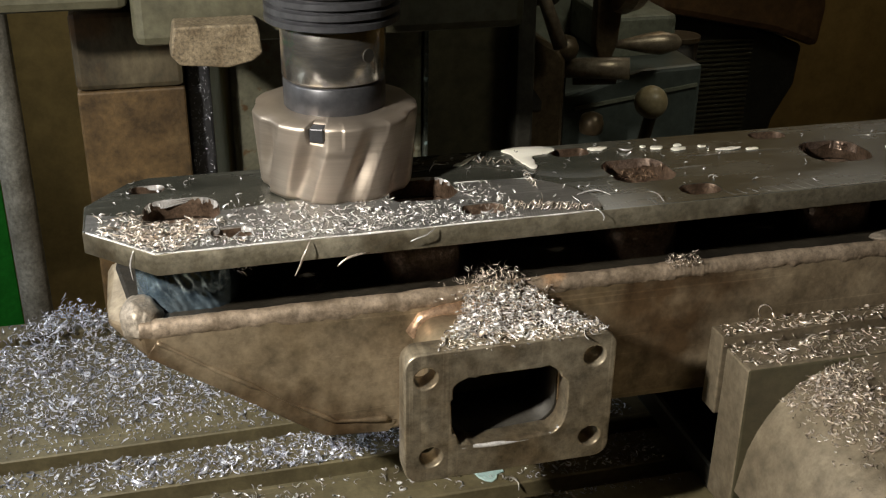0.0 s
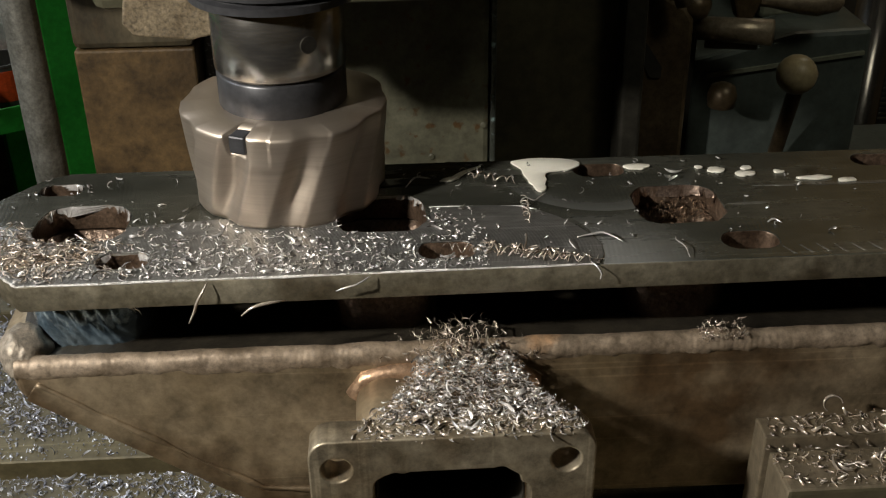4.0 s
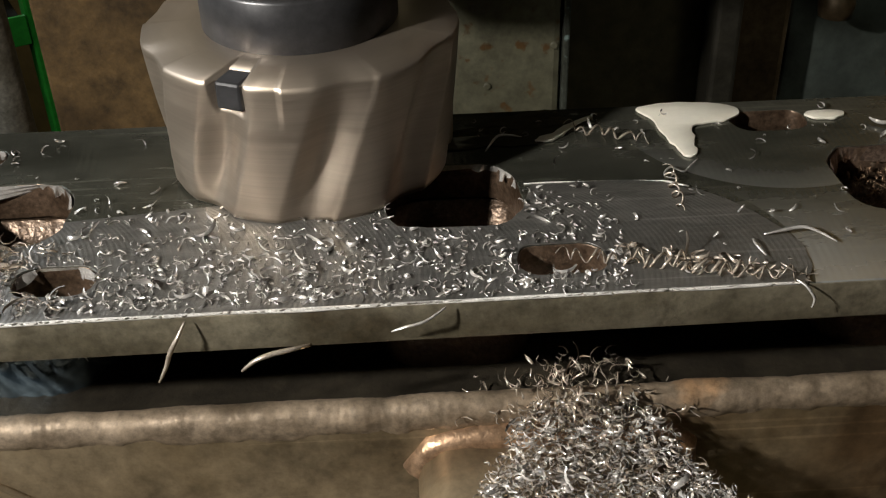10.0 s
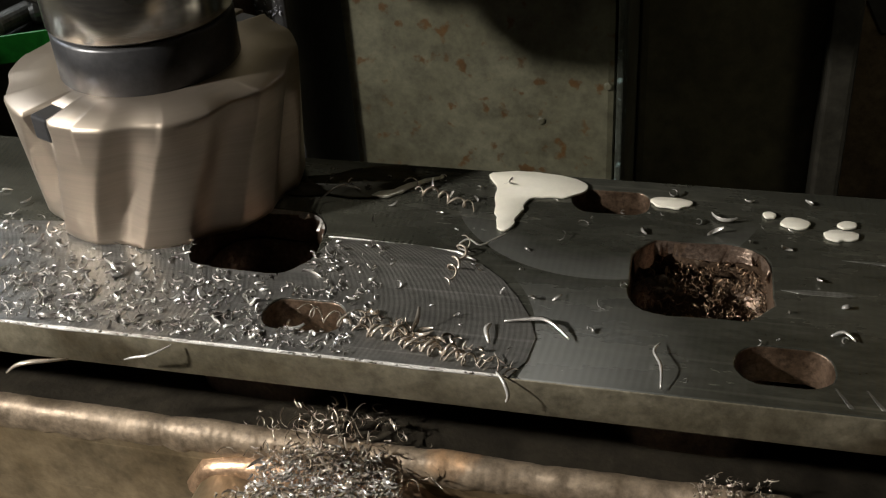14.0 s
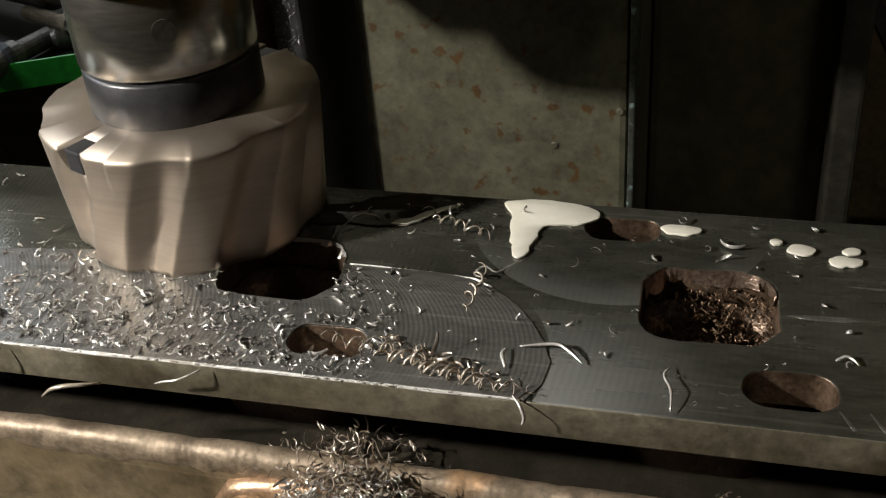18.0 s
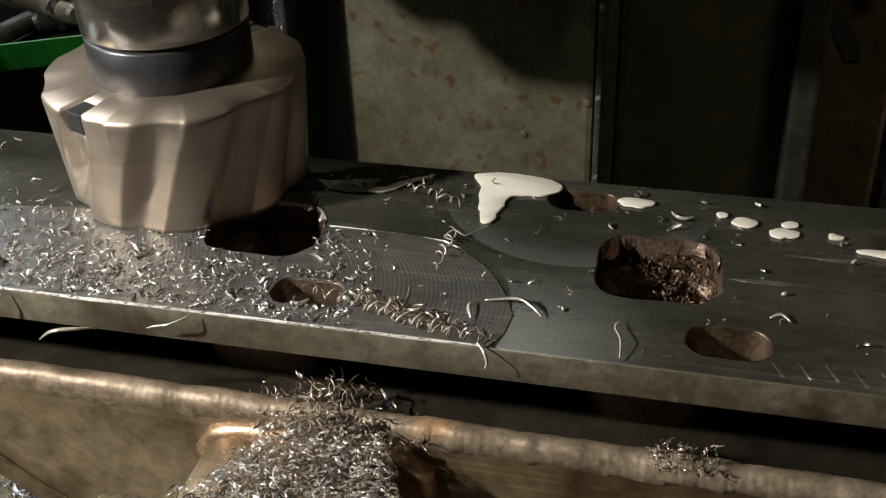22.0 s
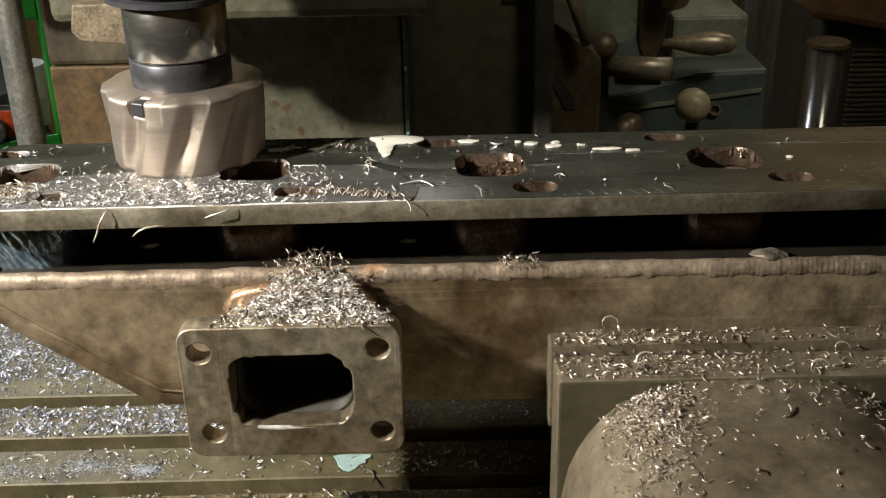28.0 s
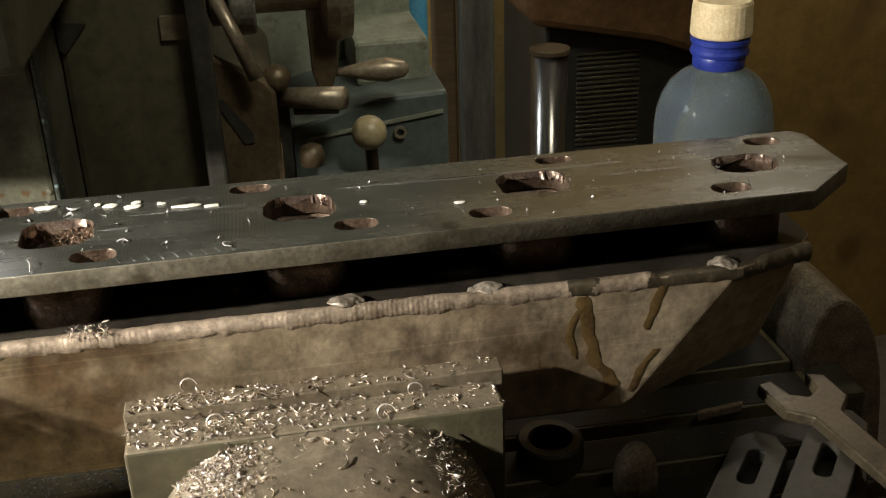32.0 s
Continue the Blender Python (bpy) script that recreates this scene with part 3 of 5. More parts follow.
# Near-black sheets on the lands: shade over the table's oily end, painted on.
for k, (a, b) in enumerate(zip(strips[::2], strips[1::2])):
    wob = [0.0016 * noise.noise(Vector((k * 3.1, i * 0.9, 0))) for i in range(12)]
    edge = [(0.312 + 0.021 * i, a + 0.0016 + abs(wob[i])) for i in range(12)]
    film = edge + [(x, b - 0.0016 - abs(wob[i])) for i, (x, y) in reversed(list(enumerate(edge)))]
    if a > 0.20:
        part("shade_sheet", filled([film], TZ + 0.0002, TZ + 0.0007), END_SHADE, table, "near-black sheet painting the shade on the table's oily end")

# ---- spindle tooling ----
CX, CY, CR = -0.0700, 0.3705, 0.0428
tool = thing("shell_mill", "large shell end mill with slanting flutes, bronze sheen, on its arbor", "milling cutter", at=(CX, CY, 1.0502))


def cutter_body():
    """Nine slanting flutes with wide lands, and two driving slots cut into the top rim."""
    bm = bmesh.new()
    rows, steps, teeth, height = 24, 360, 9, 0.0405
    rings = []
    for i in range(rows + 1):
        h = i / rows
        ring = []
        for k in range(steps):
            a = 2 * math.pi * k / steps
            turn = ((a - h * 0.34) * teeth / (2 * math.pi)) % 1.0
            gullet = max(0.0, math.sin(math.pi * min(1.0, max(0.0, (turn - 0.46) / 0.54)))) ** 1.4
            cut = 0.0060 * gullet * (0.30 + 0.70 * min(1.0, h * 2.2)) * (1 - 0.82 * h ** 2)
            r = CR - 0.0028 * (1 - h) - 0.0006 * turn - cut - (0.0006 if i in (0, rows) else 0)
            for at in (250, 70):
                off = (math.degrees(a) - at + 180) % 360 - 180
                if h > 0.80 and -9 < off < 3:
                    r = min(r, 0.0335)
                elif h > 0.72 and 3 <= off < 16:
                    r = min(r, CR - 0.0012)
            ring.append(bm.verts.new((r * math.cos(a), r * math.sin(a), h * height)))
        rings.append(ring)
    for a, b in zip(rings, rings[1:]):
        for k in range(steps):
            bm.faces.new((a[k], a[(k + 1) % steps], b[(k + 1) % steps], b[k]))
    lip = [bm.verts.new((0.0265 * math.cos(2 * math.pi * k / steps), 0.0265 * math.sin(2 * math.pi * k / steps), height + 0.0010)) for k in range(steps)]
    for k in range(steps):
        bm.faces.new((rings[-1][k], rings[-1][(k + 1) % steps], lip[(k + 1) % steps], lip[k]))
    bm.faces.new(lip)
    bm.faces.new(rings[0][::-1])
    for e in bm.edges:
        if len(e.link_faces) == 2 and e.calc_face_angle(0) > 0.6:
            e.smooth = False
    return bm


part("cutter_body", cutter_body(), CUTTER, tool, smooth=True)
# Dark plugs fill the driving slots to paint their shade.
for k in range(2):
    a = radians(247 + 180 * k)
    seat = Matrix.Translation((0.0335 * math.cos(a), 0.0335 * math.sin(a), 0.0328)) @ Matrix.Rotation(a + math.pi / 2, 4, "Z")
    part("slot_shade", box((-0.0036, -0.0072, 0), (0.0036, 0.0020, 0.0074), 0.0008, 2, seat), BLACK_RING, tool, "dark plug painting the driving slot's shade")
part("black_collar", turned([(0.0255, 0.0385), (0.0262, 0.040), (0.0262, 0.0545), (0.0255, 0.0555)], 64), BLACK_RING, tool, "blackened collar ring", True)
part("bright_groove", turned([(0.0245, 0.0553), (0.0245, 0.0568)], 64), STEEL, tool, smooth=True)
arbor = part("arbor", turned([(0.0262, 0.0566), (0.0266, 0.0572), (0.0266, 0.0830), (0.0258, 0.0845)], 64), CHROME, tool, "bright ground arbor", True)
# No hole is cut: dark discs paint the shade of one.
for a in (300, 120):
    part("pin_hole", turned([(0.0034, 0.0), (0.0034, 0.0012)], 24, Matrix.Rotation(radians(a), 4, "Z") @ Matrix.Translation((0.0258, 0, 0.071)) @ Matrix.Rotation(math.pi / 2, 4, "Y")), NEAR_BLACK, arbor, "dark disc standing in for a drilled hole's shade")
rings = [(0.0285, 0.0843)]
for k in range(5):
    z = 0.085 + k * 0.0052
    rings += [(0.034, z + 0.0006), (0.034, z + 0.0034), (0.0315, z + 0.0042), (0.0315, z + 0.005)]
rings.append((0.028, 0.112))
part("ribbed_nut", turned(rings, 64), BLACK_RING, tool, "dark ribbed clamping nut")
part("spindle_nose", turned([(0.040, 0.111), (0.042, 0.113), (0.042, 0.165), (0.038, 0.168)], 64), BLACK_RING, tool)
nozzle = thing("coolant_bracket", "dirty tan cast bracket hanging under the milling head", "bracket", at=(0, 0, 0))
part("bracket_body", prism([(-0.149, 1.100), (-0.144, 1.094), (-0.132, 1.0930), (-0.118, 1.0915), (-0.104, 1.0945), (-0.098, 1.099), (-0.100, 1.116), (-0.146, 1.116)], "y", 0.443, 0.4645, 0.0012), TAN, nozzle)

# ---- manifold ----
PZ = 1.05
manifold = thing("exhaust_manifold", "welded steel turbo exhaust manifold clamped for facing its long flange", "manifold")
ports = [(-0.1525, 0.3425, 0.037, 0.031), (-0.0315, 0.3425, 0.036, 0.032), (0.0915, 0.3425, 0.036, 0.033), (0.215, 0.345, 0.037, 0.032), (0.3425, 0.3475, 0.038, 0.031), (0.465, 0.345, 0.036, 0.026)]
fronts = [(-0.1305, 0.311, 0.020, 0.012), (-0.0065, 0.3105, 0.022, 0.0125), (0.1125, 0.3105, 0.022, 0.0135), (0.242, 0.3165, 0.022, 0.0125), (0.3115, 0.314, 0.022, 0.012), (0.443, 0.3135, 0.021, 0.012)]
backs = [(-0.1685, 0.374, 0.018, 0.010), (0.0645, 0.3765, 0.022, 0.012), (0.190, 0.378, 0.022, 0.011), (0.363, 0.378, 0.021, 0.011), (0.4895, 0.3755, 0.021, 0.0115)]
outline = [(-0.1665, 0.2945), (0.484, 0.298), (0.5195, 0.329), (0.5195, 0.380), (0.513, 0.388), (-0.168, 0.390), (-0.178, 0.385), (-0.199, 0.358), (-0.199, 0.327)]
holes = [slot(x, y, w, h, 0.011, 0.0016) for x, y, w, h in ports] + [slot(x, y, w, h, h * 0.46, 0.0005) for x, y, w, h in fronts + backs]
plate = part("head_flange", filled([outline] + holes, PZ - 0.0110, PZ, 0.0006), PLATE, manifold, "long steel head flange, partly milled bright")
plate.data.materials.append(EDGE)
plate.data.materials.append(PORT_WALL)
for p in plate.data.polygons:
    if abs(p.normal.z) < 0.7:
        x, y, z = p.center
        p.material_index = 2 if 0.301 < y < 0.386 and -0.180 < x < 0.512 and not (x > 0.485 and y < 0.33) else 1


def arc(cx, cy, r, a0, a1, n=16):
    return [(cx + r * math.cos(radians(a0 + (a1 - a0) * k / n)), cy + r * math.sin(radians(a0 + (a1 - a0) * k / n))) for k in range(n + 1)]


def under(port):
    """The lower half of a port's rim, from its right side to its left."""
    x, y, w, h = port
    rim = slot(x, y, w + 0.0006, h + 0.0006, 0.011, 0.0016)
    return rim[len(rim) // 2:][::-1]


low = [(-0.1665, 0.2952), (0.0497, 0.2956), (0.0530, 0.302), (0.0537, 0.311), (0.0510, 0.3185), (0.0460, 0.327), (0.0405, 0.334), (0.0340, 0.3395), (0.0250, 0.3445), (0.016, 0.3458), (-0.010, 0.3462)] + under(ports[1]) + [(-0.056, 0.3466)] + under(ports[0]) + [(-0.1975, 0.3465), (-0.198, 0.3275)]
part("milled_band", filled([low] + [slot(x, y, w + 0.0006, h + 0.0006, h * 0.46, 0.0005) for x, y, w, h in fronts[:2]], PZ - 0.0001, PZ + 0.0003), FRESH, manifold, "freshly milled band with fine arcs")
# Thin pale slabs: second-pass lines with their bright reflection painted in.
for x0, x1, y, w in ((0.1115, 0.130, 0.3405, 0.0011), (0.236, 0.330, 0.3655, 0.0010), (0.262, 0.400, 0.3645, 0.0016), (0.127, 0.190, 0.3560, 0.0012), (0.382, 0.440, 0.3480, 0.0013)):
    part("milled_streak", filled([[(x0, y), (x0 + (x1 - x0) * 0.3, y - w), (x1 - 0.004, y - w * 0.8), (x1, y), (x1 - 0.004, y + w), (x0 + (x1 - x0) * 0.3, y + w * 0.7)]], PZ - 0.0001, PZ + 0.00012), SMEAR, manifold, "pale milled streak with its reflection in the colour")

for k in range(9):
    x, y = 0.126 + 0.0068 * k, 0.2984 + 0.0004 * (k % 3)
    part("milled_streak", filled([[(x, y), (x + 0.0011, y), (x - 0.0024, y + 0.0062), (x - 0.0029, y + 0.0062)]], PZ - 0.0001, PZ + 0.00012), SMEAR, manifold, "bright slanting tool mark")

# ragged burrs
def burr(points, seed, tall, label):
    bm = bmesh.new()
    rng = random.Random(seed)
    for p, q in zip(points, points[1:]):
        p, q = Vector(p), Vector(q)
        way = (q - p).normalized()
        out = Vector((-way.y, way.x, 0))
        d, span = 0.0, (q - p).length
        while d < span:
            w, h = rng.uniform(0.0008, 0.0028), rng.uniform(0.3, 1.0) * tall
            a = p + way * d
            v = [bm.verts.new(c) for c in (a - out * 0.0005, a + way * w - out * 0.0005, a + way * w * 0.7 + out * h + Vector((0, 0, h * 0.4)), a + way * w * 0.2 + out * h * 0.8 + Vector((0, 0, h * rng.uniform(-0.6, 0.9))))]
            bm.faces.new(v)
            d += w * rng.uniform(0.6, 1.3)
    return part("burr", bm, BRIGHT_EDGE, manifold, label)


burr([(0.047, 0.2957, PZ + 0.0004), (-0.1665, 0.2946, PZ + 0.0004), (-0.1985, 0.3268, PZ + 0.0004)], 4, 0.0010, "bright ragged burr")
bead([(0.049, 0.2958, PZ + 0.0001), (-0.1665, 0.2947, PZ + 0.0001), (-0.1985, 0.3270, PZ + 0.0001)], 0.00042, 1.1, "bright_edge", BRIGHT_EDGE, manifold, "bright milled edge of the flange", 1.0, 0.0016)

bead([(-0.012, 0.3463, PZ + 0.0001), (0.014, 0.3460, PZ + 0.0001), (0.0265, 0.3443, PZ + 0.0001), (0.0335, 0.3400, PZ + 0.0001)], 0.00030, 1.2, "bright_edge", BRIGHT_EDGE, manifold, "bright step at the back of the milled band", 1.0, 0.0014)


def foil(port, deep, seed, label, mat=None):
    """Crinkled metal foil left hanging inside an opening's far wall."""
    x, y, w, h = port
    rim = slot(x, y, w - 0.0008, h - 0.0008, min(0.011, h * 0.46), 0.0008, 24)
    rim = rim[:len(rim) // 2]
    bm = bmesh.new()
    prev = None
    for px, py in rim:
        n = noise.noise_vector(Vector((px, py, seed)) * 420)
        low = deep * (0.75 + 0.6 * noise.noise(Vector((px, py, seed + 3)) * 260))
        col = [bm.verts.new((px + n.x * 0.0009 * k, py + n.y * 0.0014 * k - 0.0005 * k * abs(n.z) * 2, PZ + 0.0002 - low * k / 3)) for k in range(4)]
        if prev:
            for k in range(3):
                bm.faces.new((prev[k], prev[k + 1], col[k + 1], col[k]))
        prev = col
    return part("burr", bm, mat or CHIP, manifold, label)


for port, deep, seed in ((ports[0], 0.0045, 1), (backs[0], 0.0040, 2), (fronts[0], 0.003, 3), (ports[1], 0.0022, 4)):
    foil(port, deep, seed, "crinkled bright burr inside an opening")

for k, port in enumerate(ports[2:]):
    foil(port, 0.0055, 20 + k, "pinkish rough-cut rim inside an opening", RIM)

# log, runners and welds
LZ, LY, LB = 1.0065, 0.303, 0.384
bm = bmesh.new()
for c in ((-0.178, LY, LZ), (-0.177, LY, 0.994), (-0.091, LY, 0.9315), (0.385, LY, 0.9255), (0.450, LY, LZ), (0.491, 0.318, LZ), (0.511, 0.345, 1.001), (0.482, 0.345, 0.930), (0.474, 0.384, 0.920), (0.40, 0.384, 0.9255), (0.511, 0.384, 1.001), (0.49, 0.384, LZ), (-0.194, 0.330, 1.0), (-0.188, 0.330, 0.992), (-0.194, 0.384, 1.0), (-0.19, 0.384, LZ), (-0.091, 0.384, 0.9315)):
    bm.verts.new(c)
bmesh.ops.convex_hull(bm, input=bm.verts[:])
bmesh.ops.dissolve_limit(bm, angle_limit=0.02, verts=bm.verts[:], edges=bm.edges[:])
bmesh.ops.bevel(bm, geom=bm.edges[:], offset=0.0018, segments=2, affect="EDGES", profile=0.5)
log = part("log_box", bm, SCALE_STEEL, manifold, "heat-tinted brown steel collector box, top darkened for the shade under the flange")
# Upward faces darkened for the shade under the flange.
log.data.materials.append(SHADED_TOP)
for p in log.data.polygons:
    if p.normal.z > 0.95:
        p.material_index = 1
# Added box: blocks the view through the gap so it stays dark.
part("gap_filler", box((-0.175, 0.374, LZ - 0.002), (0.492, 0.381, PZ - 0.0125)), NEAR_BLACK, manifold, "near-black box added to darken the gap under the flange")
for x, y, w, h in ports:
    bm = filled([slot(x, y, w + 0.007, h + 0.007, 0.0125), slot(x, y, w + 0.001, h + 0.001, 0.0105)], LZ - 0.004, PZ - 0.0118)
    part("runner", bm, PORT_WALL, manifold, "short brown port tube")
def weld_strip(x0, x1, name, label):
    """A fillet weld laid over the collector's top edge, with crescent ripples and an uneven lower edge."""
    bm = bmesh.new()
    count, across = int((x1 - x0) / 0.0006), 13
    prev = None
    for i in range(count + 1):
        x = x0 + (x1 - x0) * i / count
        mid_y = LY + 0.0036 + max(0.0, x - 0.450) * 0.34
        mid_z = 1.0052 - max(0.0, x - 0.1) * 0.008
        r = 0.0050 * (1 + 0.16 * noise.noise(Vector((x * 45, 2, 0))) + 0.08 * noise.noise(Vector((x * 160, 5, 0))))
        drip = 1.05 + 0.45 * noise.noise(Vector((x * 70, 9, 1))) + 0.34 * noise.noise(Vector((x * 190, 4, 1))) + 0.45 * math.exp(-((x + 0.088) / 0.016) ** 2) + 0.35 * math.exp(-((x + 0.055) / 0.010) ** 2)
        row = []
        for j in range(across):
            v = j / (across - 1)
            a = radians(125 - 200 * v)
            saw = (x / 0.0027 + 0.3 * noise.noise(Vector((x * 90, 0, 3))) - 1.6 * (v - 0.55) ** 2) % 1.0
            rr = r + (0.00060 if 0.15 < x < 0.335 else 0.00028) * saw ** 0.6 * max(0.12, 0.35 + 0.9 * noise.noise(Vector((x * 14, 7, 7)))) + 0.0004 * noise.noise(Vector((x * 110, v * 2.5, 2))) + 0.00012 * noise.noise(Vector((x * 420, v * 5, 6)))
            up = math.sin(a) * rr
            row.append(bm.verts.new((x, mid_y - rr * math.cos(a) * 0.86, mid_z + (up if up > 0 else up * drip))))
        if prev:
            for j in range(across - 1):
                bm.faces.new((prev[j], prev[j + 1], row[j + 1], row[j]))
        prev = row
    bmesh.ops.recalc_face_normals(bm, faces=bm.faces[:])
    return part(name, bm, WELD, manifold, label, True)


def lump(name, at, size, mat, label, rough=0.0011, seed=0.0):
    bm = bmesh.new()
    bmesh.ops.create_icosphere(bm, subdivisions=4, radius=1, matrix=Matrix.Translation(at) @ Matrix.Diagonal((*size, 1)))
    for v in bm.verts:
        v.co += noise.noise_vector(v.co * 110 + Vector((seed, 0, 0))) * rough + noise.noise_vector(v.co * 420) * rough * 0.3
    return part(name, bm, mat, manifold, label, True)


bead_top = weld_strip(-0.178, 0.498, "weld_bead", "rippled copper-tinted weld bead along the top edge, oil-soaked at one end")
bead_top.data.materials.append(OILY)
for p in bead_top.data.polygons:
    c = p.center
    if c.x + 0.030 * noise.noise(Vector((c.x * 60, c.z * 90, 5))) > 0.402 or (0.352 < c.x + 0.005 * noise.noise(c * 200) < 0.366):
        p.material_index = 1
lump("weld_nose", (-0.1770, 0.3165, 1.0065), (0.0098, 0.0130, 0.0112), NOSE, "pale rounded weld nose at the collector corner", 0.0022)
for x in (0.234, 0.307, 0.441):
    lump("milled_spot", (x, 0.3105 + max(0.0, x - 0.450) * 0.3, 1.0095 - max(0.0, x - 0.1) * 0.008), (0.0095, 0.0060, 0.0026), NOSE, "bright oval spot cut into the weld below a slot", 0.0024, x)
edge_a, edge_b = Vector((-0.176, 0.992)), Vector((-0.060, 0.9262))
band = []
for side, reach in ((0, 0.0005), (1, 0.0085)):
    run = []
    for k in range(41):
        p = edge_a.lerp(Vector((-0.091, 0.9325)), min(1, k / 32)) if k <= 32 else Vector((-0.091, 0.9325)).lerp(Vector((-0.058, 0.9300)), (k - 32) / 8)
        d = reach + 0.0016 * noise.noise(Vector((k * 0.45, side * 5, 2))) * side
        run.append((p.x + d * 0.55, -(p.y + d * 0.83)))
    band += run if side == 0 else run[::-1]
part("weld_bead", filled([band], LY - 0.0005, LY + 0.001, 0.0002, Matrix.Rotation(-math.pi / 2, 4, "X")), SCALE_STEEL, manifold, "flat weld along the slanting lower edge", True)
bm = bmesh.new()
prev = None
for i in range(97):
    u = i / 96
    x = -0.1775 + 0.0515 * u
    row = []
    for j in range(33):
        v = j / 32
        z = 1.0055 + 0.033 * v
        back = 0.019 * abs(2 * u - 1) ** 5 - 0.0035 * math.sin(math.pi * (0.15 + 0.7 * v))
        skew = (x + (z - 1.02) * 0.45) / 0.0056 + 0.5 * noise.noise(Vector((x, z, 0)) * 90)
        ripple = 0.0007 * abs(math.sin(math.pi * skew)) + 0.0006 * noise.noise(Vector((x, z, 4)) * 150)
        row.append(bm.verts.new((x, 0.3235 + back - ripple - 0.002, z)))
    if prev:
        for j in range(32):
            bm.faces.new((prev[j], prev[j + 1], row[j + 1], row[j]))
    prev = row
bmesh.ops.recalc_face_normals(bm, faces=bm.faces[:])
part("runner_weld", bm, BLUE_WELD, manifold, "blue tempered scalloped weld on the first port tube", True)

bead([(-0.1705, LY - 0.0004, 1.0000), (-0.1300, LY - 0.0004, 0.9708), (-0.0860, LY - 0.0004, 0.9412), (-0.0560, LY - 0.0004, 0.9386)], 0.0011, 1.3, "weld_ridge", SCALE_STEEL, manifold, "ragged ridge of the lower weld", 1.0, 0.0022)
TY = 0.2515
flip = Matrix.Translation((0, TY + 0.0125, 0)) @ Matrix.Rotation(math.pi / 2, 4, "X")
openings = [slot(-0.0090, 0.9705, 0.057, 0.0405, 0.0125, 0.0030, 14)] + [[(x + 0.0056 * math.cos(2 * math.pi * k / 24), z + 0.0056 * math.sin(2 * math.pi * k / 24)) for k in range(24)] for x, z in ((-0.0508, 0.993), (0.0335, 0.9935), (-0.048, 0.948), (0.0340, 0.947))]
part("turbo_flange", filled([slot(-0.0082, 0.9702, 0.1056, 0.0722, 0.008)] + openings, 0.0, 0.0125, 0.0008, flip), FLANGE, manifold, "square four-bolt turbo flange with an open port")
bm = filled([slot(-0.0085, 0.9705, 0.072, 0.056, 0.012), slot(-0.0085, 0.9705, 0.058, 0.042, 0.009)], 0.0, LY - TY - 0.010, 0, Matrix.Translation((0, LY + 0.002, 0)) @ Matrix.Rotation(math.pi / 2, 4, "X"))
part("port_neck", bm, SCALE_STEEL, manifold)
# Dark sleeve and end sheet added: the port's inner shade put into colour.
part("bore_shade", filled([slot(-0.0085, 0.9705, 0.0572, 0.0412, 0.010), slot(-0.0085, 0.9705, 0.0560, 0.0400, 0.0125)], 0.0, LY - TY - 0.0135, 0, Matrix.Translation((0, LY - 0.0005, 0)) @ Matrix.Rotation(math.pi / 2, 4, "X")), NEAR_BLACK, manifold, "dark sleeve painting the shade inside the port neck")
part("port_floor", box((-0.037, LY - 0.003, 0.948), (0.020, LY - 0.001, 0.992)), NEAR_BLACK, manifold, "dark sheet standing in for shade deep in the port")
bead([(-0.0445, 0.3035, 0.962), (-0.0445, 0.3035, 0.988), (-0.041, 0.3035, 0.9955), (-0.030, 0.3035, 0.9982), (0.018, 0.3035, 0.9982), (0.0265, 0.3035, 0.994), (0.0285, 0.3035, 0.975)], 0.0046, 0.45, "neck_weld", COPPER, manifold, "copper-tinted weld round the port neck")
bead([(-0.036, TY + 0.0012, 0.9508), (-0.020, TY + 0.0008, 0.9499), (0.004, TY + 0.0008, 0.9502), (0.0165, TY + 0.0012, 0.9515), (0.0192, TY + 0.0015, 0.958)], 0.0011, 0.6, "port_lip", CHIP, manifold, "bright worn lip of the port")
for pts, w in ((((0.359, 1.000), (0.3610, 0.988), (0.3640, 0.972), (0.3670, 0.958), (0.3745, 0.950), (0.376, 0.940), (0.370, 0.932)), 0.0043), (((0.404, 1.001), (0.399, 0.987), (0.397, 0.975)), 0.0036), (((0.3575, 0.992), (0.3530, 0.982), (0.3525, 0.972), (0.3560, 0.962)), 0.0025), (((0.402, 0.962), (0.394, 0.950), (0.389, 0.936)), 0.003)):
    bm = bmesh.new()
    prev = None
    line = eased(pts, 7)
    for k, (x, z) in enumerate(line):
        half = w * (0.85 + 0.45 * noise.noise(Vector((x, z, 1)) * 130)) * min(1.0, 0.35 + 5.0 * (1 - k / (len(line) - 1)))
        x += 0.0016 * noise.noise(Vector((w * 900, z * 110, 4)))
        pair = [bm.verts.new((x - half, LY - 0.0003, z)), bm.verts.new((x, LY - 0.0007, z)), bm.verts.new((x + half, LY - 0.0003, z))]
        if prev:
            bm.faces.new((prev[0], prev[1], pair[1], pair[0]))
            bm.faces.new((prev[1], prev[2], pair[2], pair[1]))
        prev = pair
    part("oil_run", bm, OIL, manifold, "dark dried oil run", True)

# ---- vise ----
vise = thing("machine_vise", "worn iron machine vise gripping the manifold, dusted with chips", "vise")
part("jaw_plate", prism([(0.2765, 0.930), (0.291, 0.930), (0.2905, 0.9775), (0.2775, 0.9775)], "x", 0.118, 0.309, 0.0008), VISE, vise, "hardened jaw plate")
jaw = part("moving_jaw", prism([(0.2500, 0.880), (0.2755, 0.880), (0.2755, 0.9725), (0.2515, 0.9725)], "x", 0.1195, 0.304, 0.0015), VISE, vise, "moving jaw with a darker front")
jaw.data.materials.append(DARK_PAINT)
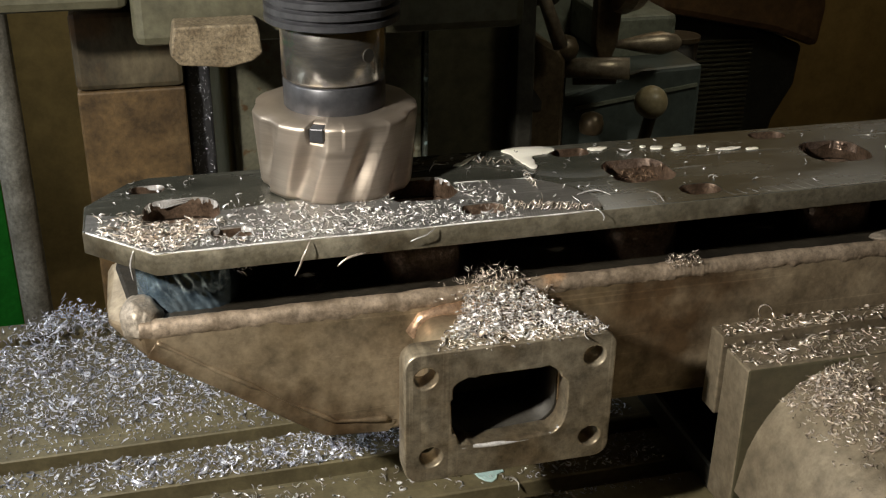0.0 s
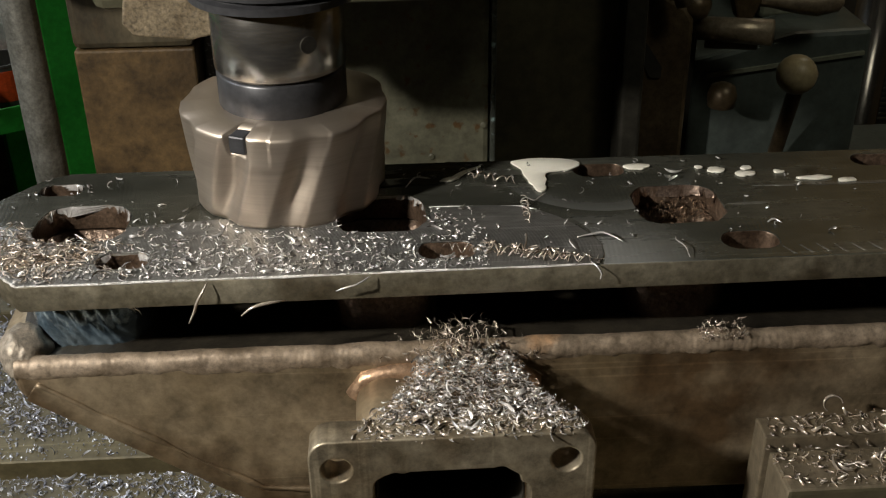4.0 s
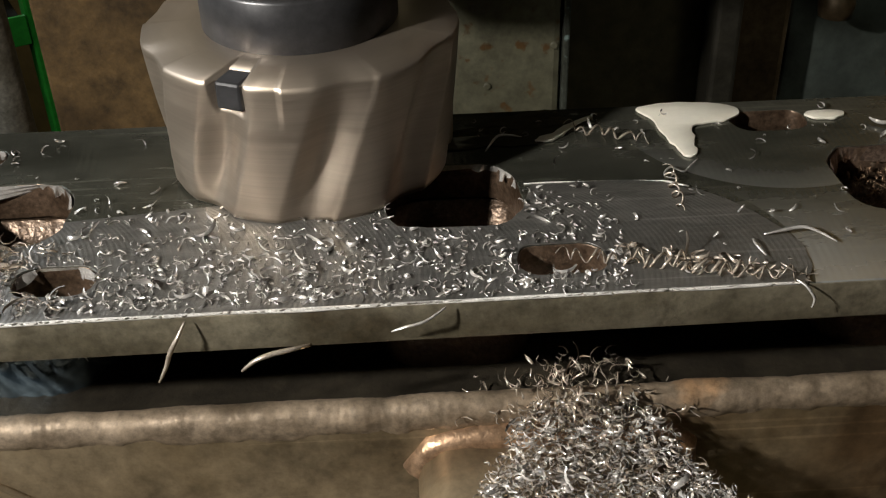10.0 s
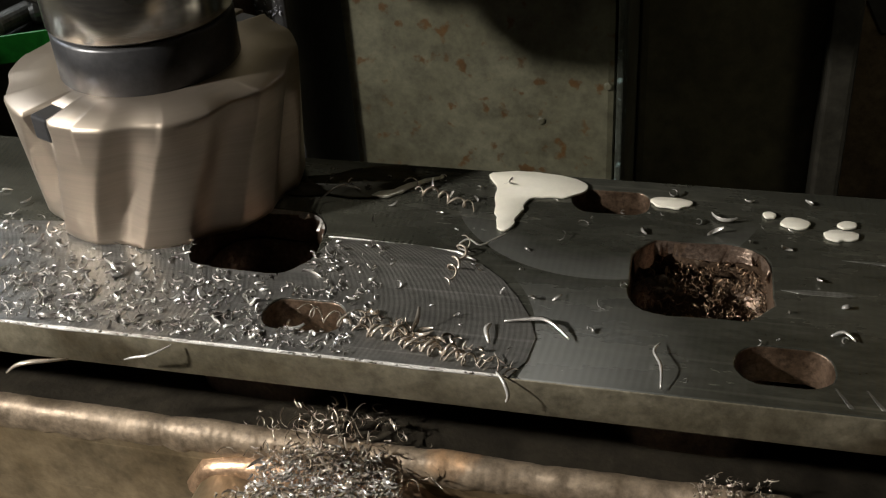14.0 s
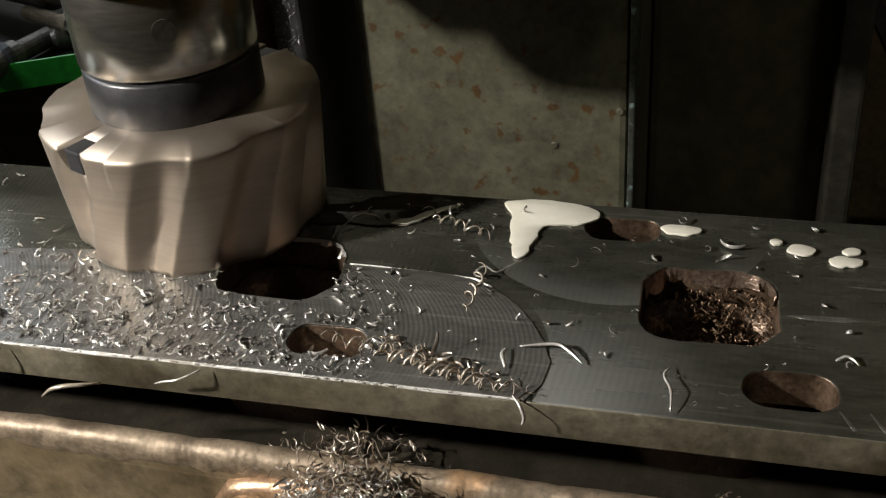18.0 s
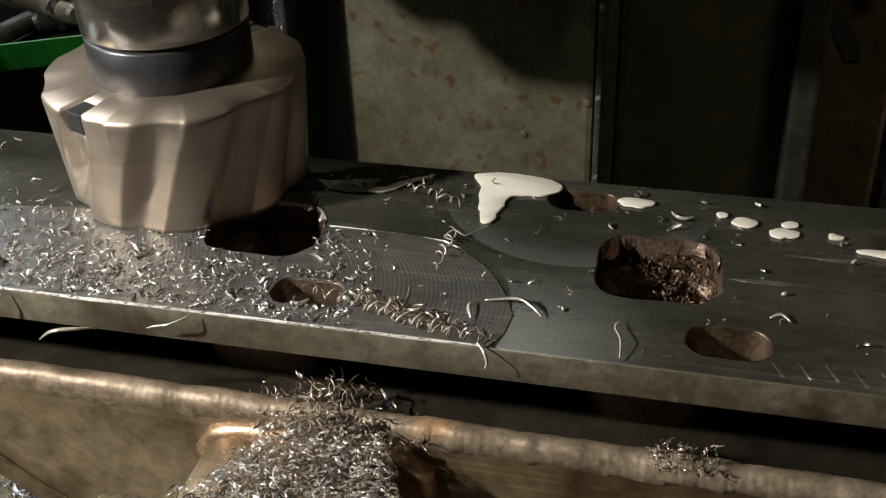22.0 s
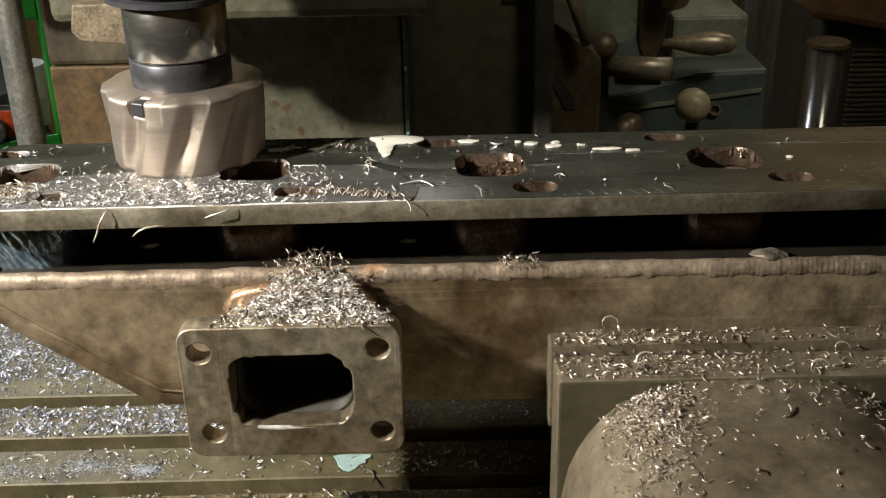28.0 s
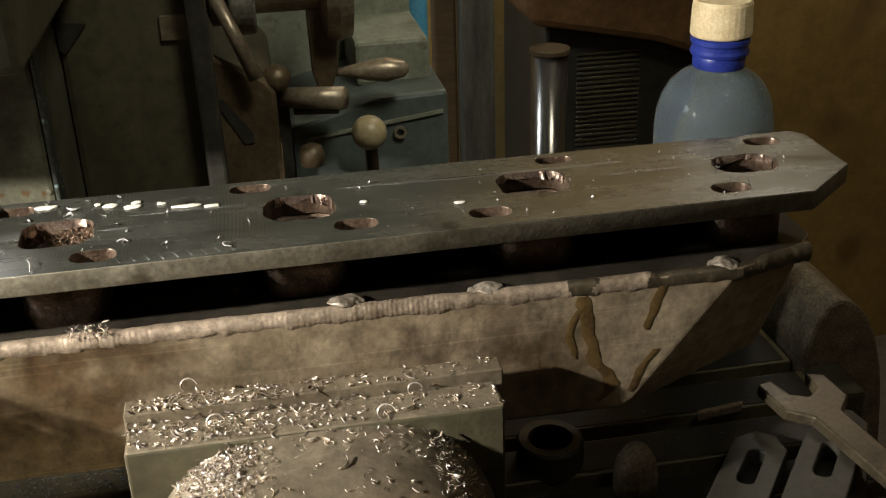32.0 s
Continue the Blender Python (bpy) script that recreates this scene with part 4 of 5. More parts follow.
# Faces turned to the front get the darker colour.
for p in jaw.data.polygons:
    if p.normal.y < -0.7:
        p.material_index = 1
bm = bmesh.new()
n, mrows = 40, 16
grid = []
for j in range(mrows + 1):
    y = 0.2515 - j * 0.0085
    row = []
    for i in range(n + 1):
        u = i / n
        x = 0.121 + u * 0.180
        hump = max(0.0, 1 - abs(2 * u - 1) ** 3.4) ** 0.58
        fall = math.sqrt(max(0.0, 1 - (j / mrows) ** 2.6))
        row.append(bm.verts.new((x, y, 0.897 + 0.0745 * hump * (0.5 + 0.5 * fall) + 0.0007 * noise.noise(Vector((x, y, 0)) * 120))))
    grid.append(row)
for a, b in zip(grid, grid[1:]):
    for i in range(n):
        bm.faces.new((a[i], b[i], b[i + 1], a[i + 1]))
part("jaw_hump", bm, VISE, vise, "rounded cast back of the moving jaw", True)
part("vise_bed", box((0.128, 0.02, TZ - 0.0005), (0.297, 0.52, 0.8865), 0.003), VISE_DARK, vise)
part("fixed_jaw", box((0.122, 0.386, 0.884), (0.304, 0.43, 0.975), 0.003), VISE_DARK, vise)

# ---- chips ----
def in_slot(x, y):
    return any(abs(x - cx) < w / 2 and abs(y - cy) < h / 2 for cx, cy, w, h in ports + fronts + backs)


def chips(name, count, spot, size, mat, label, seed, flat=0.5, thin=(0.07, 0.2)):
    """Curled ribbons of metal strewn where spot(rng) says; it returns a place or None."""
    rng = random.Random(seed)
    verts, faces = [], []
    made = 0
    while made < count:
        p = spot(rng)
        if p is None:
            continue
        made += 1
        length = size * rng.uniform(0.35, 1.0) * (1.9 if rng.random() < 0.05 else 1)
        width = length * rng.uniform(*thin)
        bend = rng.uniform(1.2, 5.4)
        yaw, tip, lean = rng.uniform(0, 6.283), rng.gauss(0, flat), rng.gauss(0, flat)
        turn = Euler((tip, lean, yaw)).to_matrix()
        base, n = len(verts), 6
        radius = length / bend
        twist = rng.gauss(0, 0.9)
        for k in range(n + 1):
            a = bend * (k / n - 0.5)
            c = Vector((radius * math.sin(a), radius * (1 - math.cos(a)), 0))
            taper = width * (0.35 + 0.65 * math.sin(math.pi * (k + 0.4) / (n + 0.8)))
            roll = twist * (k / n - 0.5)
            out = Vector((math.sin(a), -math.cos(a), 0))
            across = Vector((0, 0, 1)) * math.cos(roll) + out * math.sin(roll)
            proud = out * math.cos(roll) - Vector((0, 0, 1)) * math.sin(roll)
            for side, lift in ((-0.5, 0.0), (0.0, 0.32), (0.5, 0.0)):
                verts.append(Vector(p) + turn @ (c + across * side * taper + proud * lift * taper) + Vector((0, 0, width * 0.45)))
        for k in range(n):
            i = base + 3 * k
            faces.append((i, i + 1, i + 4, i + 3))
            faces.append((i + 1, i + 2, i + 5, i + 4))
    me = bpy.data.meshes.new(name)
    me.from_pydata([tuple(v) for v in verts], [], faces)
    me.polygons.foreach_set("use_smooth", [True] * len(me.polygons))
    me.materials.append(mat)
    return tagged(new(name, me), label, "metal chips", kind="stuff")


def on_plate_dense(r):
    x = r.uniform(-0.195, 0.010)
    y = 0.297 + abs(r.gauss(0, 0.022))
    if y > 0.345 or in_slot(x, y) or y < 0.2955 + max(0, -0.1665 - x) * 0.95:
        return None
    return x, y, PZ + 0.0005


def on_plate_left(r):
    x, y = r.gauss(-0.165, 0.016), r.gauss(0.315, 0.012)
    if y < 0.297 + max(0, -0.1665 - x) or y > 0.345 or x < -0.195 or x > -0.12 or in_slot(x, y):
        return None
    return x, y, PZ + 0.001


def on_plate_sparse(r):
    x, y = r.uniform(-0.19, 0.13), r.uniform(0.298, 0.384)
    if in_slot(x, y) or r.random() < (x + 0.05) * 4:
        return None
    return x, y, PZ + 0.0006


def along_edge(r):
    x = r.uniform(0.008, 0.050)
    return x, 0.3145 - (x - 0.005) * 0.36 + r.gauss(0, 0.0012), PZ + 0.001


def heap(r):
    x, y = r.uniform(-0.053, 0.041), r.uniform(0.2525, 0.303)
    if abs(x + 0.0005) > 0.0418 - max(0.0, y - 0.258) * 0.62 + 0.003 * noise.noise(Vector((x, y, 0)) * 140):
        return None
    top = 1.0045 + max(0.0, (y - 0.262) * 0.13) * max(0.0, 1 - ((x + 0.004) / 0.040) ** 2)
    return x, y, top + (r.uniform(0, 0.002) if y < 0.264 else r.uniform(-0.005, 0.0025))


def heap_top(r):
    x, y = r.gauss(-0.002, 0.010), r.uniform(0.294, 0.316)
    return x, y, 1.007 + max(0.0, 0.011 * (1 - ((x + 0.004) / 0.026) ** 2)) * r.random()


def on_vise(r):
    x = r.gauss(0.165, 0.032) if r.random() < 0.6 else r.uniform(0.12, 0.305)
    y = r.uniform(0.2535, 0.290)
    if not 0.120 < x < 0.304:
        return None
    return x, y, 0.9730 if y < 0.277 else 0.978


def on_hump(r):
    u = abs(r.gauss(0.22, 0.06)) if r.random() < 0.66 else (r.gauss(0.86, 0.04) if r.random() < 0.6 else r.uniform(0.1, 0.95))
    y = 0.251 - abs(r.gauss(0, 0.035))
    if not 0.1 < u < 0.95 or y < 0.14:
        return None
    fall = math.sqrt(max(0.0, 1 - ((0.2515 - y) / 0.136) ** 2.6))
    return 0.121 + u * 0.18, y, 0.897 + 0.0745 * (1 - abs(2 * u - 1) ** 3.4) ** 0.58 * (0.5 + 0.5 * fall) + 0.0005


def table_spot(x0, x1, y0, y1, keep=lambda x, y: 1.0):
    def spot(r):
        x, y = r.uniform(x0, x1), r.uniform(y0, y1)
        if any(abs(y - s) < 0.0075 for s in slots_y) or keep(x, y) < r.random():
            return None
        return x, y, TZ + 0.0004
    return spot


chips("chips_on_flange", 1000, on_plate_dense, 0.0052, CHIP, "bright curled steel chips on the milled flange", 11, 0.5, (0.09, 0.2))
chips("chip_crumbs_on_flange", 800, on_plate_dense, 0.0019, CHIP, "fine glinting steel crumbs on the milled flange", 61, 0.9, (0.2, 0.5))
chips("chips_on_flange_end", 340, on_plate_left, 0.0120, BROWN_CHIP, "straw-coloured curls on the flange end", 12, 0.5, (0.04, 0.09))
chips("chips_scattered", 170, on_plate_sparse, 0.0060, CHIP, "scattered chips on the flange", 13)
def on_plate_right(r):
    x, y = r.uniform(0.10, 0.50), r.uniform(0.302, 0.382)
    return None if in_slot(x, y) else (x, y, PZ + 0.0006)


chips("chips_on_clean_flange", 60, on_plate_right, 0.0038, CHIP, "few glinting crumbs on the clean flange", 71, 0.8, (0.15, 0.4))
chips("chips_spiral_row", 46, along_edge, 0.0065, BROWN_CHIP, "spiral chips beside a slot", 14)
chips("chips_heap", 2300, heap, 0.0060, CHIP, "heap of bright chips on the turbo flange", 15, 0.4, (0.09, 0.2))
chips("brown_chips_heap", 1000, heap, 0.0058, BROWN_CHIP, "straw-coloured chips mixed into the heap", 29, 0.4, (0.09, 0.2))
chips("chips_heap_top", 230, heap_top, 0.0085, BROWN_CHIP, "long curls on top of the chip heap", 16, 0.9, (0.05, 0.11))
chips("chips_on_vise_jaw", 700, on_vise, 0.0060, BROWN_CHIP, "chips lying along the vise jaw", 17, 0.5, (0.09, 0.2))
chips("chips_on_vise_back", 1500, on_hump, 0.0062, BROWN_CHIP, "warm bright chips on the vise back", 18, 0.5, (0.09, 0.2))
chips("chips_on_table_back", 10500, table_spot(-0.60, -0.06, 0.414, 0.552, lambda x, y: 0.10 + 0.9 * min(1.0, max(0.0, (y - 0.424 + 0.02 * noise.noise(Vector((x, y, 0)) * 30)) / 0.03))), 0.0070, BLUE_CHIP, "thick layer of bluish bright chips on the table", 19, 0.6, (0.10, 0.22))
chips("chips_on_table_middle", 1900, table_spot(-0.50, 0.02, 0.366, 0.402, lambda x, y: min(1.0, max(0.12, 0.45 + (x + 0.16) * 3.0 + 0.5 * noise.noise(Vector((x, y, 3)) * 35)))), 0.0076, BLUE_CHIP, "bright chips between the table slots", 20, 0.6, (0.10, 0.22))
chips("chips_on_table_front", 3000, table_spot(-0.42, 0.05, 0.23, 0.309), 0.0076, BROWN_CHIP, "loose curled chips along the table front", 21, 0.6, (0.10, 0.22))
chips("chips_on_table_land", 420, table_spot(-0.42, 0.05, 0.320, 0.355), 0.0085, CHIP, "loose curled chips beside the dried coolant", 28, 0.5, (0.10, 0.2))
chips("chip_crumbs_on_table", 6000, table_spot(-0.45, -0.05, 0.366, 0.552), 0.0024, BLUE_CHIP, "fine glinting crumbs on the table", 62, 0.9, (0.2, 0.5))
chips("chips_under_manifold", 900, table_spot(0.03, 0.118, 0.30, 0.42), 0.0050, BLUE_CHIP, "dark chips on the table beside the vise", 22)
chips("chips_by_the_bars", 120, table_spot(0.31, 0.53, 0.24, 0.42), 0.0045, CHIP, "few chips strewn on the table end", 25)


def residue_spot(r):
    cx, cy, rx, ry = r.choice(((-0.190, 0.333, 0.024, 0.010), (-0.145, 0.336, 0.016, 0.007), (-0.235, 0.336, 0.014, 0.008), (-0.112, 0.331, 0.010, 0.006)))
    x, y = r.gauss(cx, rx * 0.6), r.gauss(cy, ry * 0.6)
    return (x, y, TZ + 0.0002) if 0.322 < y < 0.352 else None


chips("dried_coolant_crumbs", 2300, residue_spot, 0.0026, SMUDGE, "pale dried coolant crumbs on the table", 26, 0.25)


def on_strip(r):
    return r.uniform(-0.137, -0.122), 0.5838, r.uniform(0.93, 1.13)


chips("chips_on_strip", 420, on_strip, 0.0040, BLUE_CHIP, "chips stuck to the oily slideway strip", 24, 0.9)


def rim_pile(r):
    x, y = r.gauss(-0.232, 0.020), r.gauss(0.556, 0.011)
    return (x, y, TZ + 0.006 + 0.020 * r.random() * math.exp(-((x + 0.232) / 0.022) ** 2)) if 0.535 < y < 0.574 else None


chips("chips_pile_on_rim", 520, rim_pile, 0.0085, BLUE_CHIP, "small pile of chips on the table's back rim", 63, 0.8)


def port_fill(cx, cy, w, h, z):
    def spot(r):
        x, y = r.uniform(cx - w / 2, cx + w / 2), r.uniform(cy - h / 2, cy + h / 2)
        return x, y, z + (y - cy) * 0.35 + r.uniform(0, 0.003)
    return spot


chips("swarf_in_port", 1100, port_fill(0.0915, 0.3435, 0.035, 0.032, 1.0365), 0.0035, RUST_CHIP, "rusty swarf packed in a port", 23, 0.9)
for k, (x, y, w, h) in enumerate(fronts[2:3]):
    chips("swarf_under_slot", 150, port_fill(x - 0.008, y - 0.006, 0.020, 0.009, 1.0105), 0.0036, BROWN_CHIP, "chips fallen through a slot onto the collector", 40 + k, 0.8)
chips("chips_in_slot", 60, port_fill(-0.1305, 0.312, 0.019, 0.011, 1.032), 0.0060, CHIP, "bright chips caught inside a dark slot", 27, 0.9)
# Added tan block: stands in for light on the port's inside wall.
core = thing("lit_wall_block", "tan block standing in for the lit inside wall of the first port", "block")
part("block", box((-0.158, 0.338, 1.006), (-0.138, 0.356, 1.034), 0.004), TAN, core)


def curl(name, points, width, label, mat=None, group="loose curls on the manifold"):
    """One thick curled chip along a line."""
    bm = bmesh.new()
    prev = None
    points = eased(points, 4)
    n = len(points)
    for k, p in enumerate(points):
        way = (Vector(points[min(k + 1, n - 1)]) - Vector(points[max(k - 1, 0)])).normalized()
        side = way.cross(Vector((0.3, -0.5, 0.8))).normalized() * width * (0.35 + 0.65 * math.sin(math.pi * (k + 0.5) / n))
        up = way.cross(side).normalized() * width * 0.3
        ring = [bm.verts.new(p + side), bm.verts.new(p + up), bm.verts.new(p - side), bm.verts.new(p - up)]
        if prev:
            for j in range(4):
                bm.faces.new((prev[j], prev[(j + 1) % 4], ring[(j + 1) % 4], ring[j]))
        else:
            bm.faces.new(ring[::-1])
        prev = ring
    bm.faces.new(prev)
    bmesh.ops.recalc_face_normals(bm, faces=bm.faces[:])
    return tagged(part(name, bm, mat or CHIP, None, "", True), label, "metal curl", group)


def spiral(a, b, radius, turns, width, label):
    a, b = Vector(a), Vector(b)
    way = (b - a).normalized()
    side = way.cross(Vector((0, 0, 1))).normalized()
    pts = []
    ang = 0.0
    for k in range(int(turns * 10)):
        t = k / (turns * 10)
        ang += 0.628 * (1 + 0.45 * noise.noise(Vector((k * 0.23, a.x * 90, 1))))
        p = a.lerp(b, t)
        r = radius * (0.8 + 0.55 * noise.noise(Vector((k * 0.13, a.y * 90, 5))))
        sway = side * radius * 0.9 * noise.noise(Vector((k * 0.09, a.x * 70, 9)))
        pts.append(p + sway + side * r * math.cos(ang) + way * r * 0.35 * math.sin(ang * 0.5) + Vector((0, 0, r * (1 + math.sin(ang)) + 0.0004)))
    return curl("spiral_chip", pts, width, label, BROWN_CHIP)


curl("hanging_curl", [(-0.0965, 0.2935, 1.0495), (-0.0985, 0.291, 1.0465), (-0.1005, 0.2905, 1.043), (-0.102, 0.2905, 1.039), (-0.1045, 0.2905, 1.034)], 0.0006, "pale chip hanging over the flange edge", BROWN_CHIP)
curl("hanging_curl", [(-0.068, 0.2940, 1.0405), (-0.072, 0.291, 1.0418), (-0.077, 0.2895, 1.0418), (-0.081, 0.289, 1.0405), (-0.0845, 0.289, 1.0375)], 0.0007, "pale arched chip on the flange edge", BROWN_CHIP)
curl("hanging_curl", [(-0.036, 0.2935, 1.0500), (-0.041, 0.2905, 1.0485), (-0.046, 0.2905, 1.0470), (-0.049, 0.291, 1.0455)], 0.0004, "thin dark chip on the flange edge")
curl("hanging_curl", [(-0.176, 0.3035, 1.0490), (-0.178, 0.303, 1.042), (-0.1775, 0.303, 1.034)], 0.0006, "thin chip hanging from the flange corner")
spiral((-0.008, 0.3120, PZ - 0.001), (0.047, 0.2965, PZ), 0.0019, 13, 0.00042, "spiral chip lying beside a slot")
spiral((0.006, 0.3095, PZ), (0.034, 0.2985, PZ + 0.0004), 0.0023, 6, 0.00042, "tangled spiral chip beside a slot")
spiral((0.020, 0.3035, PZ), (0.044, 0.2975, PZ + 0.0008), 0.0015, 5, 0.00048, "tangled spiral chip near the band's end")
spiral((0.003, 0.3755, PZ), (0.027, 0.3650, PZ), 0.0017, 6, 0.00042, "fine spiral chip near the white puddle")
spiral((0.0275, 0.3490, PZ), (0.0270, 0.3280, PZ), 0.0015, 5, 0.00042, "short spiral chip on the milled step")
curl("bright_chip", [(0.0380, 0.3550, PZ + 0.0006), (0.0350, 0.3510, PZ + 0.0010), (0.0320, 0.3470, PZ + 0.0014), (0.0285, 0.3480, PZ + 0.0024), (0.0262, 0.3450, PZ + 0.0016), (0.0300, 0.3435, PZ + 0.0012)], 0.00032, "thin wiry chip reaching to the puddle's tail")
curl("bright_chip", [(0.0470, 0.2960, PZ + 0.0012), (0.0490, 0.2940, PZ + 0.0004), (0.0505, 0.2920, PZ - 0.0018), (0.0500, 0.2915, PZ - 0.0040)], 0.00055, "bent chip hooked over the flange edge")
curl("bright_chip", [(0.1230, 0.3225, PZ + 0.0008), (0.1260, 0.3240, PZ + 0.0014), (0.1285, 0.3215, PZ + 0.0008)], 0.0005, "small curl near a slot")
curl("bright_chip", [(-0.021, 0.3640, PZ + 0.0008), (-0.017, 0.3700, PZ + 0.0022), (-0.013, 0.3725, PZ + 0.0010), (-0.010, 0.3705, PZ + 0.0014)], 0.00045, "thin chip on the oily film")
curl("bright_chip", [(0.045, 0.3155, PZ + 0.001), (0.050, 0.3160, PZ + 0.0018), (0.055, 0.3160, PZ + 0.0025), (0.0585, 0.3140, PZ + 0.002), (0.062, 0.3110, PZ + 0.001)], 0.0006, "bright bent chip on the flange")
curl("bright_chip", [(0.0835, 0.3130, PZ + 0.001), (0.0825, 0.3085, PZ + 0.0022), (0.0845, 0.3030, PZ + 0.0025), (0.0850, 0.2970, PZ + 0.001)], 0.0005, "bright wavy chip near the front edge")
curl("bright_chip", [(0.0420, 0.3140, PZ + 0.001), (0.0415, 0.3105, PZ + 0.0018), (0.0430, 0.3065, PZ + 0.001)], 0.0007, "small bright chip on the milled band")
curl("bright_chip", [(0.1790, 0.3075, PZ + 0.001), (0.1755, 0.3060, PZ + 0.002), (0.1760, 0.3030, PZ + 0.002), (0.1795, 0.3025, PZ + 0.001)], 0.0006, "small curl near the front edge")
for c, r in (((0.163, 0.262, 0.9735), 0.006), ((0.150, 0.291, 0.9785), 0.0055), ((0.245, 0.252, 0.9735), 0.006), ((0.262, 0.270, 0.9735), 0.005)):
    r *= 0.72
    curl("round_curl", [(c[0] + r * math.cos(a * 0.45), c[1] + r * 0.4 * math.sin(a * 0.45), c[2] + r * (0.9 + 0.8 * math.sin(a * 0.45))) for a in range(10)], 0.0007, "large round curl on the vise jaw", BROWN_CHIP, "large curls on the vise")

# ---- coolant puddles ----
def puddle(pts, label):
    rim = []
    for k, (x, y) in enumerate(eased(pts, 3, True)):
        v = Vector((x * 330, y * 330, 2))
        rim.append((x + 0.0009 * noise.noise(v), y + 0.0007 * noise.noise(v + Vector((7, 3, 0)))))
    bm = filled([rim], PZ + 0.0001, PZ + 0.0009, 0.0002)
    return tagged(part("coolant_puddle", bm, COOLANT, None, "", True), label, "coolant puddle", "white coolant drops on the flange")


def blob(cx, cy, rx, ry, turn=0.0, wob=0.15, seed=0.0):
    out = []
    for k in range(28):
        a = 2 * math.pi * k / 28
        r = 1 + wob * noise.noise(Vector((math.cos(a), math.sin(a), seed + cx * 50)) * 1.6)
        x, y = rx * r * math.cos(a), ry * r * math.sin(a)
        out.append((cx + x * math.cos(turn) - y * math.sin(turn), cy + x * math.sin(turn) + y * math.cos(turn)))
    return out


puddle([(0.0265, 0.3855), (0.031, 0.3880), (0.037, 0.3888), (0.046, 0.3883), (0.053, 0.3865), (0.0565, 0.3830), (0.0555, 0.3795), (0.052, 0.3765), (0.046, 0.3755), (0.0420, 0.3740), (0.0402, 0.3710), (0.0400, 0.3665), (0.0390, 0.3630), (0.0388, 0.3590), (0.0370, 0.3562), (0.0350, 0.3572), (0.0332, 0.3630), (0.0315, 0.3690), (0.0302, 0.3775), (0.0285, 0.3820)], "white milky coolant puddle with a tail")
for cx, cy, rx, ry in ((0.0815, 0.3775, 0.0062, 0.0026), (0.1085, 0.3748, 0.0016, 0.0014), (0.1155, 0.3712, 0.0040, 0.0026), (0.1290, 0.3725, 0.0028, 0.0018), (0.1270, 0.3670, 0.0048, 0.0026), (0.1420, 0.3680, 0.0024, 0.0014), (0.1560, 0.3610, 0.0080, 0.0020), (0.1690, 0.3580, 0.0042, 0.0017), (0.249, 0.343, 0.0022, 0.0014), (0.2985, 0.3290, 0.0030, 0.0016)):
    puddle(blob(cx, cy, rx, ry), "small white drop of milky coolant")
puddle([(-0.006, 0.3690), (-0.003, 0.3720), (0.000, 0.3735), (0.0035, 0.3772), (0.0075, 0.3800), (0.0125, 0.3832), (0.0128, 0.3822), (0.0080, 0.3785), (0.0045, 0.3745), (0.001, 0.3705), (-0.003, 0.3688)], "thin smear of milky coolant")
wet = tagged(part("oil_puddle", filled([blob(-0.010, 0.3765, 0.022, 0.0085, 0.25, 0.5)], PZ + 0.00005, PZ + 0.0005, 0.0002), WET, None, "", True), "dark wet film of oily coolant on the flange", "oil film")

# ---- pipe, green trolley and its load ----
pipe = thing("upright_pipe", "rough galvanised upright pipe beside the mill", "pipe", at=(-0.267, 0.66, 0))
part("tube", turned([(0.0115, 0.0), (0.0115, 1.8)], 24), GALV, pipe, smooth=True)
part("foot", turned([(0.04, 0.0), (0.04, 0.012), (0.015, 0.016)], 24), GALV, pipe)

trolley = thing("green_trolley", "bright green steel tool trolley with a low shelf", "tool trolley")
CART = Matrix.Translation((-0.345, 0.985, 0)) @ Matrix.Rotation(radians(27), 4, "Z")
trolley.matrix_basis = CART
part("post", box((-0.016, -0.014, 0.0), (0.016, 0.014, 1.35), 0.002), GREEN, trolley)
part("post", box((-0.816, -0.014, 0.0), (-0.784, 0.014, 1.35), 0.002), GREEN, trolley)
part("post", box((-0.016, 0.436, 0.0), (0.016, 0.464, 1.35), 0.002), GREEN, trolley)
part("shelf", box((-0.783, -0.012, 0.835), (-0.0165, 0.45, 0.843), 0.001), NEAR_BLACK, trolley, "dark shelf board")
part("shelf_lip", box((-0.783, -0.0155, 0.832), (-0.0165, -0.0125, 0.858), 0.001), GREEN, trolley)
part("top_rail", box((-0.783, -0.013, 0.986), (-0.0165, 0.004, 1.020), 0.002), GREEN, trolley)
part("rail_knob", turned([(0.004, 0), (0.011, 0.002), (0.012, 0.006), (0.008, 0.010)], 20, Matrix.Translation((-0.09, -0.014, 1.004)) @ Matrix.Rotation(math.pi / 2, 4, "X")), BLACK_RING, trolley)
part("back_panel", box((-0.8, 0.466, 0.3), (0.02, 0.472, 1.35)), DARK_PAINT, trolley)
SHELF = 0.8434


def on_shelf(x, y, z=SHELF):
    return CART @ Vector((x, y, z))


tin = thing("paint_tin", "small open tin with an orange-red band on the green shelf", "tin", at=on_shelf(-0.052, 0.030))
part("wall", turned([(0.024, 0), (0.0245, 0.001), (0.0245, 0.046), (0.0255, 0.047), (0.0255, 0.049), (0.0235, 0.049), (0.0235, 0.003)], 32), BAR_STEEL, tin)
part("band", turned([(0.0247, 0.012), (0.0252, 0.013), (0.0252, 0.042), (0.0247, 0.043)], 32, None, False), RED, tin, "orange-red printed band")
cup = thing("plastic_cup", "small white plastic cup beside the red tin", "cup", at=on_shelf(-0.028, 0.085))
